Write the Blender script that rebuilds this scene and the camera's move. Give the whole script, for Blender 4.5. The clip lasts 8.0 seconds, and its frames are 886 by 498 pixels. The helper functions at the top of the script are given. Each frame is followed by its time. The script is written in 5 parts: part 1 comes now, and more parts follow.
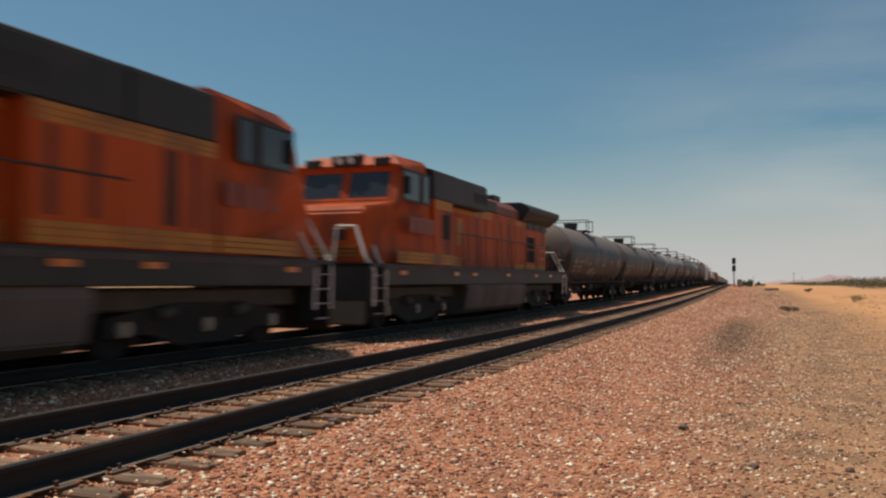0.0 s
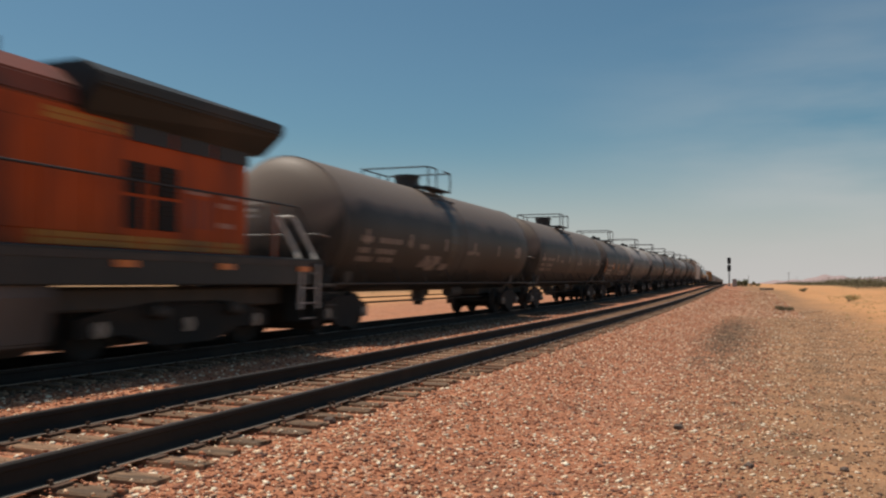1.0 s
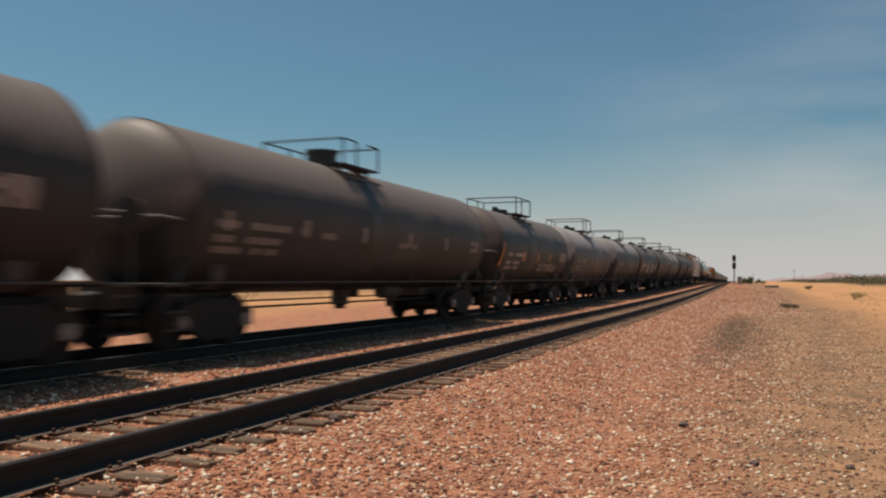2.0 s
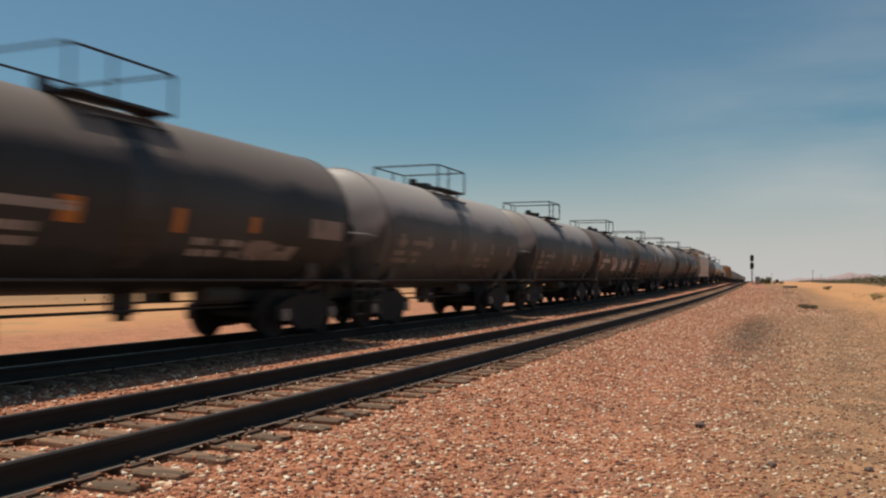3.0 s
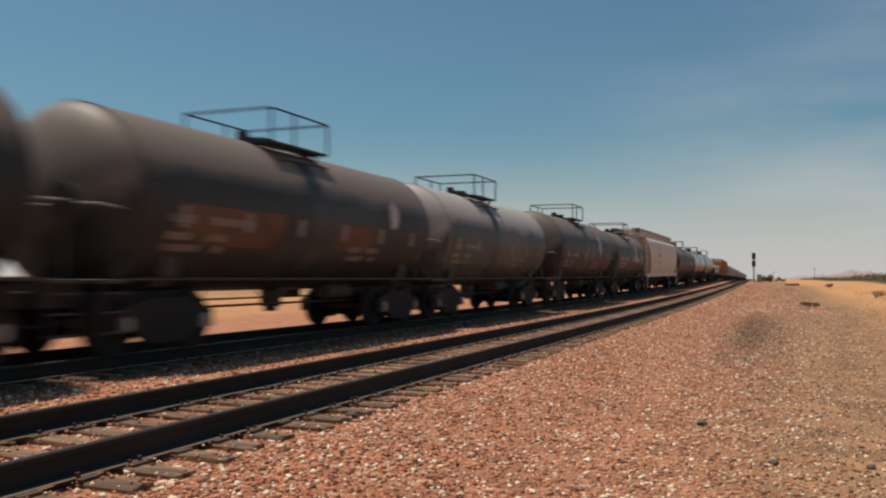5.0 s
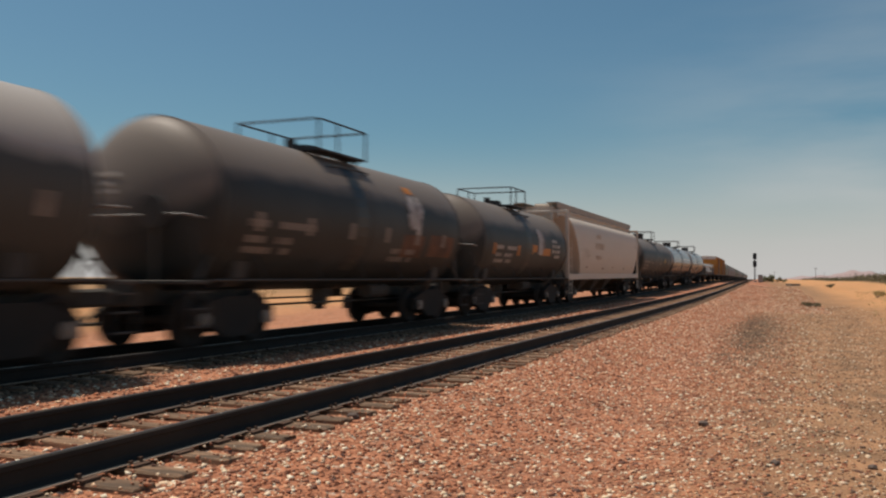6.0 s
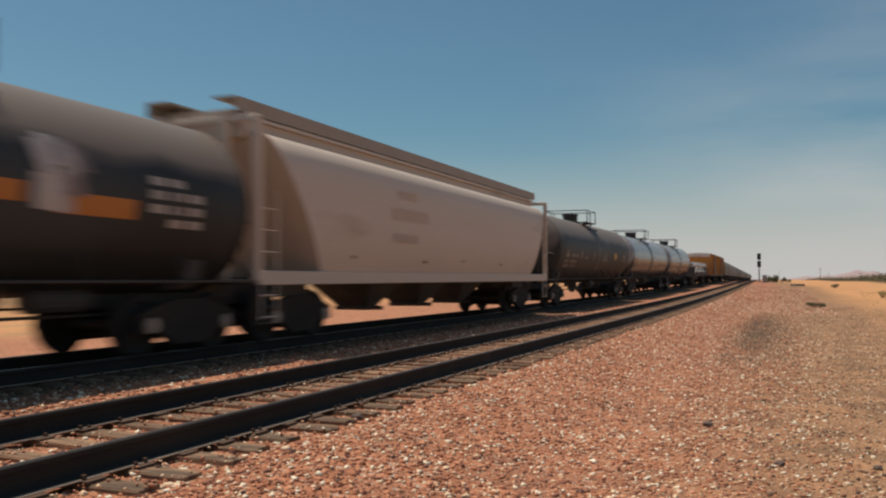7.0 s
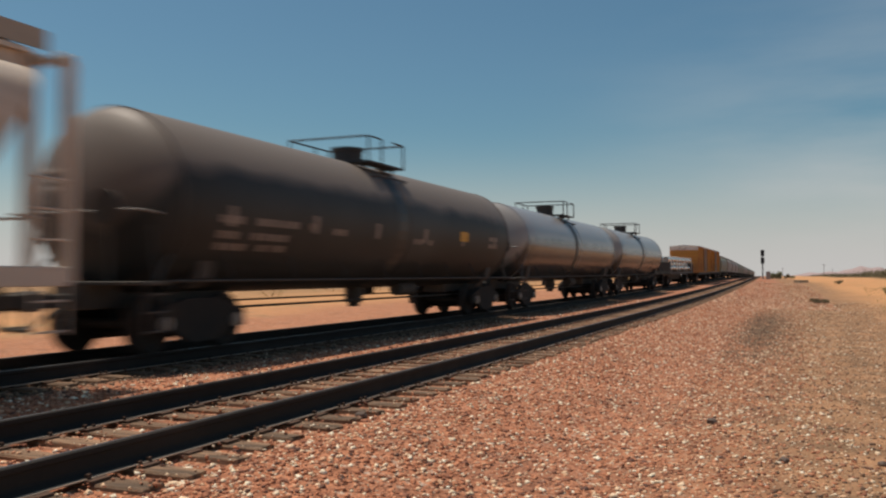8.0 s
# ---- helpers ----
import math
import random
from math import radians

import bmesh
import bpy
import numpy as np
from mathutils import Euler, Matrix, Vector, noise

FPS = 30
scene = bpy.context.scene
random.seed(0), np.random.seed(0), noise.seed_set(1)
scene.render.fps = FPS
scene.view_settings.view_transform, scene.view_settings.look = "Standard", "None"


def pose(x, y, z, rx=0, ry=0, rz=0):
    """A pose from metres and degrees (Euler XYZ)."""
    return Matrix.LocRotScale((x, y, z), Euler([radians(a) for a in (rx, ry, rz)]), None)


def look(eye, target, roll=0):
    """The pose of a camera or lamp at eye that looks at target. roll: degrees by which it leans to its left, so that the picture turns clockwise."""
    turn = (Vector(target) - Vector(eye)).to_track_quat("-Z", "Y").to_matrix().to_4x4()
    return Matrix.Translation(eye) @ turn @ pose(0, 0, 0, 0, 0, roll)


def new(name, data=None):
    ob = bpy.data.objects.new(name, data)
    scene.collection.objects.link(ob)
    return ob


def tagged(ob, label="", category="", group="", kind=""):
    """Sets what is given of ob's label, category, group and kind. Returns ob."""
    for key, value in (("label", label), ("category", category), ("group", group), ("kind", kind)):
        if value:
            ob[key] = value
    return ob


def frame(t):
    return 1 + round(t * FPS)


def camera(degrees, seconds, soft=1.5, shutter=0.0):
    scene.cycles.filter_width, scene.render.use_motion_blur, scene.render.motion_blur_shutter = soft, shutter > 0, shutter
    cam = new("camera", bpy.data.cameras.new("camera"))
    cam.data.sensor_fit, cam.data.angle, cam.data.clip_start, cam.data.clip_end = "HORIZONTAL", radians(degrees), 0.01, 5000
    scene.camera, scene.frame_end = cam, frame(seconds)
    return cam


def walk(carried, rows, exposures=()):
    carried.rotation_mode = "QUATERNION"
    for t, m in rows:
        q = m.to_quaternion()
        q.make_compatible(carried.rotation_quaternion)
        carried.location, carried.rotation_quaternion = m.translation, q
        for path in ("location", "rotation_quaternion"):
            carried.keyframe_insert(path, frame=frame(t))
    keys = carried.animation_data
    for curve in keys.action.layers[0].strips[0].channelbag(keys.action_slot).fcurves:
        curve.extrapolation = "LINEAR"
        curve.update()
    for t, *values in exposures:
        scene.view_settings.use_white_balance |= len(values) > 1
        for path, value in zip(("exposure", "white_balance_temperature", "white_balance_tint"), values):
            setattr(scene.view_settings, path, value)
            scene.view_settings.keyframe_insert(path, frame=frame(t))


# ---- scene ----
# camera: carried by one who stands beside the line; yaw, tilt and lean in degrees
EYE_H = 1.162
cam = camera(55.33, 8.0, soft=2.2, shutter=0.45)
AIM = [
    (0, 20.917, 2.299, 0.142),
    (0.5, 20.812, 2.393, 0.357),
    (1, 20.629, 2.252, 0.227),
    (1.5, 20.529, 2.143, 0.034),
    (3, 22.011, 2.036, 0.373),
    (3.5, 21.941, 1.848, 0.180),
    (4, 21.977, 1.984, 0.243),
    (4.5, 22.088, 1.923, 0.297),
    (6, 22.174, 1.979, 0.171),
    (6.5, 22.334, 2.082, 0.222),
    (7, 22.430, 2.034, 0.073),
    (7.5, 22.515, 1.915, 0.055),
    (8, 22.633, 1.900, -0.194),
]
walk(cam, [(t, pose(0, 0, EYE_H, 90 + tilt, 0, yaw) @ pose(0, 0, 0, 0, 0, lean)) for t, yaw, tilt, lean in AIM],
     exposures=[(0.0, 0.55, 6850, 13.5), (8.0, 0.55, 6850, 13.5)])

# light: a high desert sun, slightly behind the train
world = bpy.data.worlds.new("world")
scene.world = world
world.use_nodes = True
wn = world.node_tree
wn.nodes.clear()
sky = wn.nodes.new("ShaderNodeTexSky")
sky.sky_type = "NISHITA"
sky.sun_disc = False
sky.sun_elevation, sky.sun_rotation = radians(70.3), radians(-90)
sky.air_density, sky.dust_density, sky.ozone_density = 1.0, 1.2, 1.5
# haze whitens the sky towards the skyline, and thin cirrus drifts in it
coord = wn.nodes.new("ShaderNodeTexCoord")
split = wn.nodes.new("ShaderNodeSeparateXYZ")
wn.links.new(coord.outputs["Generated"], split.inputs["Vector"])
low = wn.nodes.new("ShaderNodeMapRange")
low.interpolation_type = "SMOOTHERSTEP"
for key, value in (("From Min", -0.03), ("From Max", 0.19), ("To Min", 0.95), ("To Max", 0.0)):
    low.inputs[key].default_value = value
wn.links.new(split.outputs["Z"], low.inputs["Value"])
veil = wn.nodes.new("ShaderNodeMapping")
veil.inputs["Scale"].default_value = (2.0, 2.0, 9.0)
wn.links.new(coord.outputs["Generated"], veil.inputs["Vector"])
cirrus = wn.nodes.new("ShaderNodeTexNoise")
cirrus.inputs["Scale"].default_value, cirrus.inputs["Detail"].default_value = 1.6, 8
wn.links.new(veil.outputs["Vector"], cirrus.inputs["Vector"])
thin = wn.nodes.new("ShaderNodeMapRange")
for key, value in (("From Min", 0.36), ("From Max", 0.74), ("To Min", 0.0), ("To Max", 0.62)):
    thin.inputs[key].default_value = value
wn.links.new(cirrus.outputs["Fac"], thin.inputs["Value"])
# the cirrus bank stands in the east, low over the plain
east = wn.nodes.new("ShaderNodeMapRange")
east.interpolation_type = "SMOOTHERSTEP"
for key, value in (("From Min", -0.36), ("From Max", 0.22), ("To Min", 0.02), ("To Max", 1.0)):
    east.inputs[key].default_value = value
wn.links.new(split.outputs["X"], east.inputs["Value"])
lofty = wn.nodes.new("ShaderNodeMapRange")
lofty.interpolation_type = "SMOOTHERSTEP"
for key, value in (("From Min", 0.08), ("From Max", 0.38), ("To Min", 1.0), ("To Max", 0.12)):
    lofty.inputs[key].default_value = value
wn.links.new(split.outputs["Z"], lofty.inputs["Value"])
bank = wn.nodes.new("ShaderNodeMath")
bank.operation = "MULTIPLY"
wn.links.new(east.outputs["Result"], bank.inputs[0])
wn.links.new(lofty.outputs["Result"], bank.inputs[1])
wisp = wn.nodes.new("ShaderNodeMath")
wisp.operation = "MULTIPLY"
wn.links.new(thin.outputs["Result"], wisp.inputs[0])
wn.links.new(bank.outputs[0], wisp.inputs[1])
tone = wn.nodes.new("ShaderNodeMix")
tone.data_type, tone.blend_type = "RGBA", "MULTIPLY"
tone.inputs["Factor"].default_value = 1.0
tone.inputs["B"].default_value = (0.66, 1.0, 1.02, 1)
wn.links.new(sky.outputs["Color"], tone.inputs["A"])
clouded = wn.nodes.new("ShaderNodeMix")
clouded.data_type = "RGBA"
clouded.inputs["B"].default_value = (6.6, 7.2, 7.4, 1)
wn.links.new(wisp.outputs[0], clouded.inputs["Factor"])
wn.links.new(tone.outputs["Result"], clouded.inputs["A"])
hazed = wn.nodes.new("ShaderNodeMix")
hazed.data_type = "RGBA"
hazed.inputs["B"].default_value = (7.35, 7.45, 7.45, 1)
wn.links.new(low.outputs["Result"], hazed.inputs["Factor"])
wn.links.new(clouded.outputs["Result"], hazed.inputs["A"])
back = wn.nodes.new("ShaderNodeBackground")
back.inputs["Strength"].default_value = 0.05
wout = wn.nodes.new("ShaderNodeOutputWorld")
wn.links.new(hazed.outputs["Result"], back.inputs["Color"])
wn.links.new(back.outputs["Background"], wout.inputs["Surface"])
sun_data = bpy.data.lights.new("sun", "SUN")
sun_data.energy, sun_data.angle, sun_data.color = 2.62, radians(0.53), (1.0, 0.93, 0.82)
sun = new("sun", sun_data)
sun.matrix_world = look((-35.8, 0, 100), (0, 0, 0))

# ---- materials ----


def mat(name, color, rough=0.6, metal=0.0, var=0.25, scale=3.0, tint=None, amount=0.0, bump=0.1, fine=40.0, stretch=(1, 1, 1), per_object=0.0, per_island=0.0, coat=0.0):
    """A surface with colour variation at two scales, an optional second tint laid over in patches, and fine relief."""
    m = bpy.data.materials.new(name)
    m.use_nodes = True
    t = m.node_tree
    n, ln = t.nodes, t.links
    b = n["Principled BSDF"]
    co = n.new("ShaderNodeTexCoord")
    mp = n.new("ShaderNodeMapping")
    mp.inputs["Scale"].default_value = stretch
    ln.new(co.outputs["Object"], mp.inputs["Vector"])
    big = n.new("ShaderNodeTexNoise")
    big.inputs["Scale"].default_value, big.inputs["Detail"].default_value = scale, 6
    small = n.new("ShaderNodeTexNoise")
    small.inputs["Scale"].default_value, small.inputs["Detail"].default_value = fine, 4
    for x in (big, small):
        ln.new(mp.outputs["Vector"], x.inputs["Vector"])
    dark = [c * (1 - var) for c in color]
    light = [min(1, c * (1 + var)) for c in color]
    ramp = n.new("ShaderNodeMix")
    ramp.data_type = "RGBA"
    ramp.inputs["A"].default_value, ramp.inputs["B"].default_value = (*dark, 1), (*light, 1)
    fac = n.new("ShaderNodeMath")
    fac.operation = "MULTIPLY_ADD"
    fac.inputs[1].default_value, fac.inputs[2].default_value = 0.6, 0.0
    ln.new(big.outputs["Fac"], fac.inputs[0])
    fac2 = n.new("ShaderNodeMath")
    fac2.operation = "MULTIPLY_ADD"
    fac2.inputs[1].default_value = 0.4
    ln.new(small.outputs["Fac"], fac2.inputs[0])
    ln.new(fac.outputs[0], fac2.inputs[2])
    last = fac2.outputs[0]
    for node, sock, k in (("ShaderNodeObjectInfo", "Random", per_object), ("ShaderNodeNewGeometry", "Random Per Island", per_island)):
        if k:
            info = n.new(node)
            add = n.new("ShaderNodeMath")
            add.operation = "MULTIPLY_ADD"
            add.inputs[1].default_value = k
            ln.new(info.outputs[sock], add.inputs[0])
            sub = n.new("ShaderNodeMath")
            sub.operation = "SUBTRACT"
            sub.inputs[1].default_value = k / 2
            ln.new(last, sub.inputs[0])
            ln.new(sub.outputs[0], add.inputs[2])
            last = add.outputs[0]
    ln.new(last, ramp.inputs["Factor"])
    out = ramp.outputs["Result"]
    if tint:
        st = n.new("ShaderNodeTexNoise")
        st.inputs["Scale"].default_value, st.inputs["Detail"].default_value = scale * 0.6, 8
        ln.new(mp.outputs["Vector"], st.inputs["Vector"])
        mr = n.new("ShaderNodeMapRange")
        mr.inputs["From Min"].default_value, mr.inputs["From Max"].default_value = 0.65 - 0.35 * amount, 0.85 - 0.35 * amount
        ln.new(st.outputs["Fac"], mr.inputs["Value"])
        mx = n.new("ShaderNodeMix")
        mx.data_type = "RGBA"
        mx.inputs["B"].default_value = (*tint, 1)
        ln.new(mr.outputs["Result"], mx.inputs["Factor"])
        ln.new(out, mx.inputs["A"])
        out = mx.outputs["Result"]
    ln.new(out, b.inputs["Base Color"])
    b.inputs["Roughness"].default_value, b.inputs["Metallic"].default_value = rough, metal
    if coat:
        b.inputs["Coat Weight"].default_value = coat
    if bump:
        bp = n.new("ShaderNodeBump")
        bp.inputs["Strength"].default_value = min(1.0, bump * 2)
        bp.inputs["Distance"].default_value = 0.01
        ln.new(small.outputs["Fac"], bp.inputs["Height"])
        ln.new(bp.outputs["Normal"], b.inputs["Normal"])
    return m


RAIL = mat("rail_steel", (0.031, 0.027, 0.024), 0.85, 0.0, 0.3, 2.0, (0.045, 0.036, 0.030), 0.35, 0.15)
RAIL.node_tree.nodes["Principled BSDF"].inputs["Specular IOR Level"].default_value = 0.15
RAIL_TOP = mat("polished_rail", (0.26, 0.25, 0.25), 0.4, 1.0, 0.15, 5.0, bump=0.03)
# pale colour for the line of light along the rail foot
FOOT_GLINT = mat("lit_rail_foot", (0.34, 0.25, 0.18), 0.8, 0, 0.3, 3.0)
TIE = mat("tie_timber", (0.30, 0.175, 0.102), 0.95, 0, 0.55, 2.0, (0.12, 0.078, 0.05), 0.6, 0.6, 25.0, (1.0, 9.0, 4.0), per_object=0.6)
PLATE = mat("tie_plate", (0.10, 0.055, 0.035), 0.8, 0.3, 0.3, 8.0)


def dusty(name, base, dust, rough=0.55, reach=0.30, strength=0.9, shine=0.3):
    """Tank paint with streaks of grime; what faces up is paler, wind-blown dust and a painted sunlit top in one."""
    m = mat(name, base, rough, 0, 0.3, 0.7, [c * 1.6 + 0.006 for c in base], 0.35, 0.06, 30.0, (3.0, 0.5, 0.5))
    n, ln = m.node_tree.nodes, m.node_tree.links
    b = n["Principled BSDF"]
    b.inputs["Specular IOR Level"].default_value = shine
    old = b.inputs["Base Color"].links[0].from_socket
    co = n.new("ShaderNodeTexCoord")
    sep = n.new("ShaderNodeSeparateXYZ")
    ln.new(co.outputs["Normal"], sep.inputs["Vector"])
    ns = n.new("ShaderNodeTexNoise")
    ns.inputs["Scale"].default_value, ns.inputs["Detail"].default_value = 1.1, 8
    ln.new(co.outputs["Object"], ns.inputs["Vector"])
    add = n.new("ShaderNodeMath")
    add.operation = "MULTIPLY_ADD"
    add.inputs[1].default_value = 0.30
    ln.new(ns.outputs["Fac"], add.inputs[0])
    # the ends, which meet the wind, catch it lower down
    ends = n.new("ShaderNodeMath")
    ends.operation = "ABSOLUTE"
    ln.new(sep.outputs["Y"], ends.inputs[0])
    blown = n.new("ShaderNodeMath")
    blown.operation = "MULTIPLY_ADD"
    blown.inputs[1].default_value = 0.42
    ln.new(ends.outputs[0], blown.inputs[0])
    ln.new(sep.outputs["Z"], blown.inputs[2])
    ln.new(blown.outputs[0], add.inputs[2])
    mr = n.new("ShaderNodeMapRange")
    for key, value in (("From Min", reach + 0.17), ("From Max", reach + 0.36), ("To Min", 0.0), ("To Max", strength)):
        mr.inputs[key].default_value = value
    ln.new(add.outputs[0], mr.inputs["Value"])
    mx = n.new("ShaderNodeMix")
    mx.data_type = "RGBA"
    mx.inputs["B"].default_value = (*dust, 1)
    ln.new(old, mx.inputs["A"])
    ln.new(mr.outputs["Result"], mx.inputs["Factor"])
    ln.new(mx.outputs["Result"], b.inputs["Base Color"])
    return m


# pale tops over dark sides: the sun's contrast is mixed into these dust colours
TANK_BLACK = dusty("tank_black_dusty_sunlit_top", (0.025, 0.027, 0.026), (0.195, 0.158, 0.130), reach=0.24)
TANK_BROWN = dusty("tank_brown_dusty_sunlit_top", (0.028, 0.028, 0.026), (0.205, 0.162, 0.130), reach=0.20)
TANK_ASH = dusty("tank_black_ash_dust_sunlit_top", (0.027, 0.029, 0.029), (0.40, 0.355, 0.315), reach=0.20)
TANK_GREY = dusty("tank_grey_dusty_sunlit_top", (0.060, 0.060, 0.056), (0.44, 0.395, 0.355), reach=0.16)
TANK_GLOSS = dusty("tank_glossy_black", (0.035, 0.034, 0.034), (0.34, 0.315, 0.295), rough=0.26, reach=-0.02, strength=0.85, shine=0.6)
GRIME = mat("underframe_grime", (0.054, 0.049, 0.043), 0.8, 0, 0.4, 3.0, (0.085, 0.068, 0.052), 0.4, 0.2)
STEEL_DARK = mat("dark_fitting", (0.028, 0.028, 0.030), 0.6, 0.2, 0.3, 6.0)
HOPPER = mat("hopper_tan_grey", (0.56, 0.465, 0.38), 0.55, 0, 0.10, 0.8, (0.36, 0.26, 0.18), 0.12, 0.05, 30.0, (2.0, 0.6, 2.0))

# ---- helpers for building ----
# the line bends gently to the left ahead, more sharply between 50 and 175 m, then runs straight
CURVE, CURVE_2 = 8.0e-5, 1.0e-4
BEND_1, BEND_2 = 50.0, 175.0
SLOPE_1 = 2 * CURVE * BEND_1
SLOPE_2 = SLOPE_1 + 2 * CURVE_2 * (BEND_2 - BEND_1)
SHIFT_1 = CURVE * BEND_1 ** 2
SHIFT_2 = SHIFT_1 + SLOPE_1 * (BEND_2 - BEND_1) + CURVE_2 * (BEND_2 - BEND_1) ** 2


def drift(y):
    """Sideways shift of the line at y metres along it."""
    if y <= BEND_1:
        return -CURVE * y * y
    if y <= BEND_2:
        return -SHIFT_1 - SLOPE_1 * (y - BEND_1) - CURVE_2 * (y - BEND_1) ** 2
    return -SHIFT_2 - SLOPE_2 * (y - BEND_2)


def rise(y):
    """Height of the line at y: a slight upgrade that levels off."""
    a = min(max(y - 8.0, 0.0), 52.0)
    b = min(max(y - 60.0, 0.0), 50.0)
    c = min(max(y - 110.0, 0.0), 60.0)
    return 8e-5 * a * a + 0.00832 * b + 0.00832 * c - 0.0000693 * c * c


def grade(y):
    """Tilt of the line at y, in degrees."""
    return math.degrees(math.atan((rise(y + 4) - rise(y - 4)) / 8))


def heading(y):
    """Turn of the line at y, in degrees about z."""
    slope = 2 * CURVE * min(y, BEND_1) + 2 * CURVE_2 * min(max(y - BEND_1, 0), BEND_2 - BEND_1)
    return math.degrees(math.atan(slope))


def part(name, bm, material, parent=None, label="", smooth=False):
    """Links a bmesh (or a mesh made before) as one mesh object under a thing or under a part."""
    if isinstance(bm, bmesh.types.BMesh):
        bmesh.ops.recalc_face_normals(bm, faces=bm.faces)
        me = bpy.data.meshes.new(name)
        bm.to_mesh(me)
        bm.free()
        me.materials.append(material)
        if smooth:
            me.polygons.foreach_set("use_smooth", [True] * len(me.polygons))
            me.set_sharp_from_angle(angle=radians(38))
    else:
        me = bm
    ob = new(name, me)
    ob.parent = parent
    if label:
        tagged(ob, label)
    return ob


def empty(name, label, category, group="", kind=""):
    ob = new(name)
    ob.empty_display_size = 0.3
    return tagged(ob, label, category, group, kind)


def box(bm, x0, x1, y0, y1, z0, z1, bevel=0.0, m=None):
    r = bmesh.ops.create_cube(bm, size=1.0)
    vs = r["verts"]
    for v in vs:
        v.co = Vector(((x0 + x1) / 2 + v.co.x * (x1 - x0), (y0 + y1) / 2 + v.co.y * (y1 - y0), (z0 + z1) / 2 + v.co.z * (z1 - z0)))
    if m is not None:
        for v in vs:
            v.co = m @ v.co
    if bevel:
        edges = list({e for v in vs for e in v.link_edges})
        bmesh.ops.bevel(bm, geom=edges, offset=bevel, segments=1, affect="EDGES")
    return bm


def rod(bm, a, b, r, seg=8, r2=None):
    """A round bar from a to b."""
    a, b = Vector(a), Vector(b)
    d = b - a
    m = Matrix.Translation((a + b) / 2) @ d.to_track_quat("Z", "Y").to_matrix().to_4x4()
    bmesh.ops.create_cone(bm, cap_ends=True, segments=seg, radius1=r, radius2=r if r2 is None else r2, depth=d.length, matrix=m)
    return bm


def pipe(bm, pts, r, seg=6):
    for a, b in zip(pts, pts[1:]):
        rod(bm, a, b, r, seg)
    return bm


def lathe_y(bm, profile, cx, cz, seg=48):
    """Turns (y, r) pairs about a lengthwise axis through (cx, cz)."""
    rings = []
    for y, r in profile:
        if r < 1e-4:
            rings.append([bm.verts.new((cx, y, cz))])
        else:
            rings.append([bm.verts.new((cx + r * math.sin(2 * math.pi * i / seg), y, cz + r * math.cos(2 * math.pi * i / seg))) for i in range(seg)])
    for p, q in zip(rings, rings[1:]):
        for i in range(seg):
            j = (i + 1) % seg
            if len(p) == 1:
                bm.faces.new((p[0], q[i], q[j]))
            elif len(q) == 1:
                bm.faces.new((p[i], p[j], q[0]))
            else:
                bm.faces.new((p[i], p[j], q[j], q[i]))
    return bm


def prism_y(bm, outline, y0, y1):
    """A bar with the (x, z) outline from y0 to y1."""
    a = [bm.verts.new((x, y0, z)) for x, z in outline]
    b = [bm.verts.new((x, y1, z)) for x, z in outline]
    n = len(outline)
    for i in range(n):
        j = (i + 1) % n
        bm.faces.new((a[i], a[j], b[j], b[i]))
    bm.faces.new(a)
    bm.faces.new(b[::-1])
    return bm


def prism_x(bm, outline, x0, x1):
    """A slab with the (y, z) outline from x0 to x1."""
    a = [bm.verts.new((x0, y, z)) for y, z in outline]
    b = [bm.verts.new((x1, y, z)) for y, z in outline]
    n = len(outline)
    for i in range(n):
        j = (i + 1) % n
        bm.faces.new((a[i], a[j], b[j], b[i]))
    bm.faces.new(a)
    bm.faces.new(b[::-1])
    return bm


def raw(name, verts, faces, material, smooth=False):
    me = bpy.data.meshes.new(name)
    me.from_pydata(verts, [], faces)
    me.materials.append(material)
    if smooth:
        me.polygons.foreach_set("use_smooth", [True] * len(me.polygons))
    me.update()
    return me


# ---- ground ----
NEAR_TRACK, FAR_TRACK = -5.26, -9.93


def step(a, b, x):
    t = min(1.0, max(0.0, (x - a) / (b - a)))
    return t * t * (3 - 2 * t)


def ground_z(x, y):
    u = x - drift(y)
    z = -0.248
    z -= 0.34 * step(-3.7, -1.6, u)
    z -= 0.25 * step(-11.5, -13.5, u)
    z -= 0.05 * step(-1.6, 2.0, u)
    # between the two tracks the stone is heaped a little
    z += 0.05 * math.exp(-((u + 7.6) / 0.55) ** 2)
    w = step(1.5, 8.0, u) + step(-14, -22, u)
    d = math.hypot(x, y)
    z += w * 0.30 * noise.noise((x * 0.05, y * 0.03, 1.7)) * min(1, d / 40)
    z += 0.55 * step(6, 16, u) * step(50, 22, u) * (0.7 + 0.5 * noise.noise((x * 0.04, y * 0.02, 8.0)))
    z += 0.03 * noise.noise((x * 0.8, y * 0.8, 3.1)) * step(-3.4, -2.0, u)
    return z + rise(y)


def axis_steps(lo, hi, fine_lo, fine_hi, fine, grow):
    v = list(np.arange(fine_lo, fine_hi + 1e-6, fine))
    s, x = fine, fine_hi
    while x < hi:
        s *= grow
        x += s
        v.append(x)
    s, x = fine, fine_lo
    while x > lo:
        s *= grow
        x -= s
        v.insert(0, x)
    return v


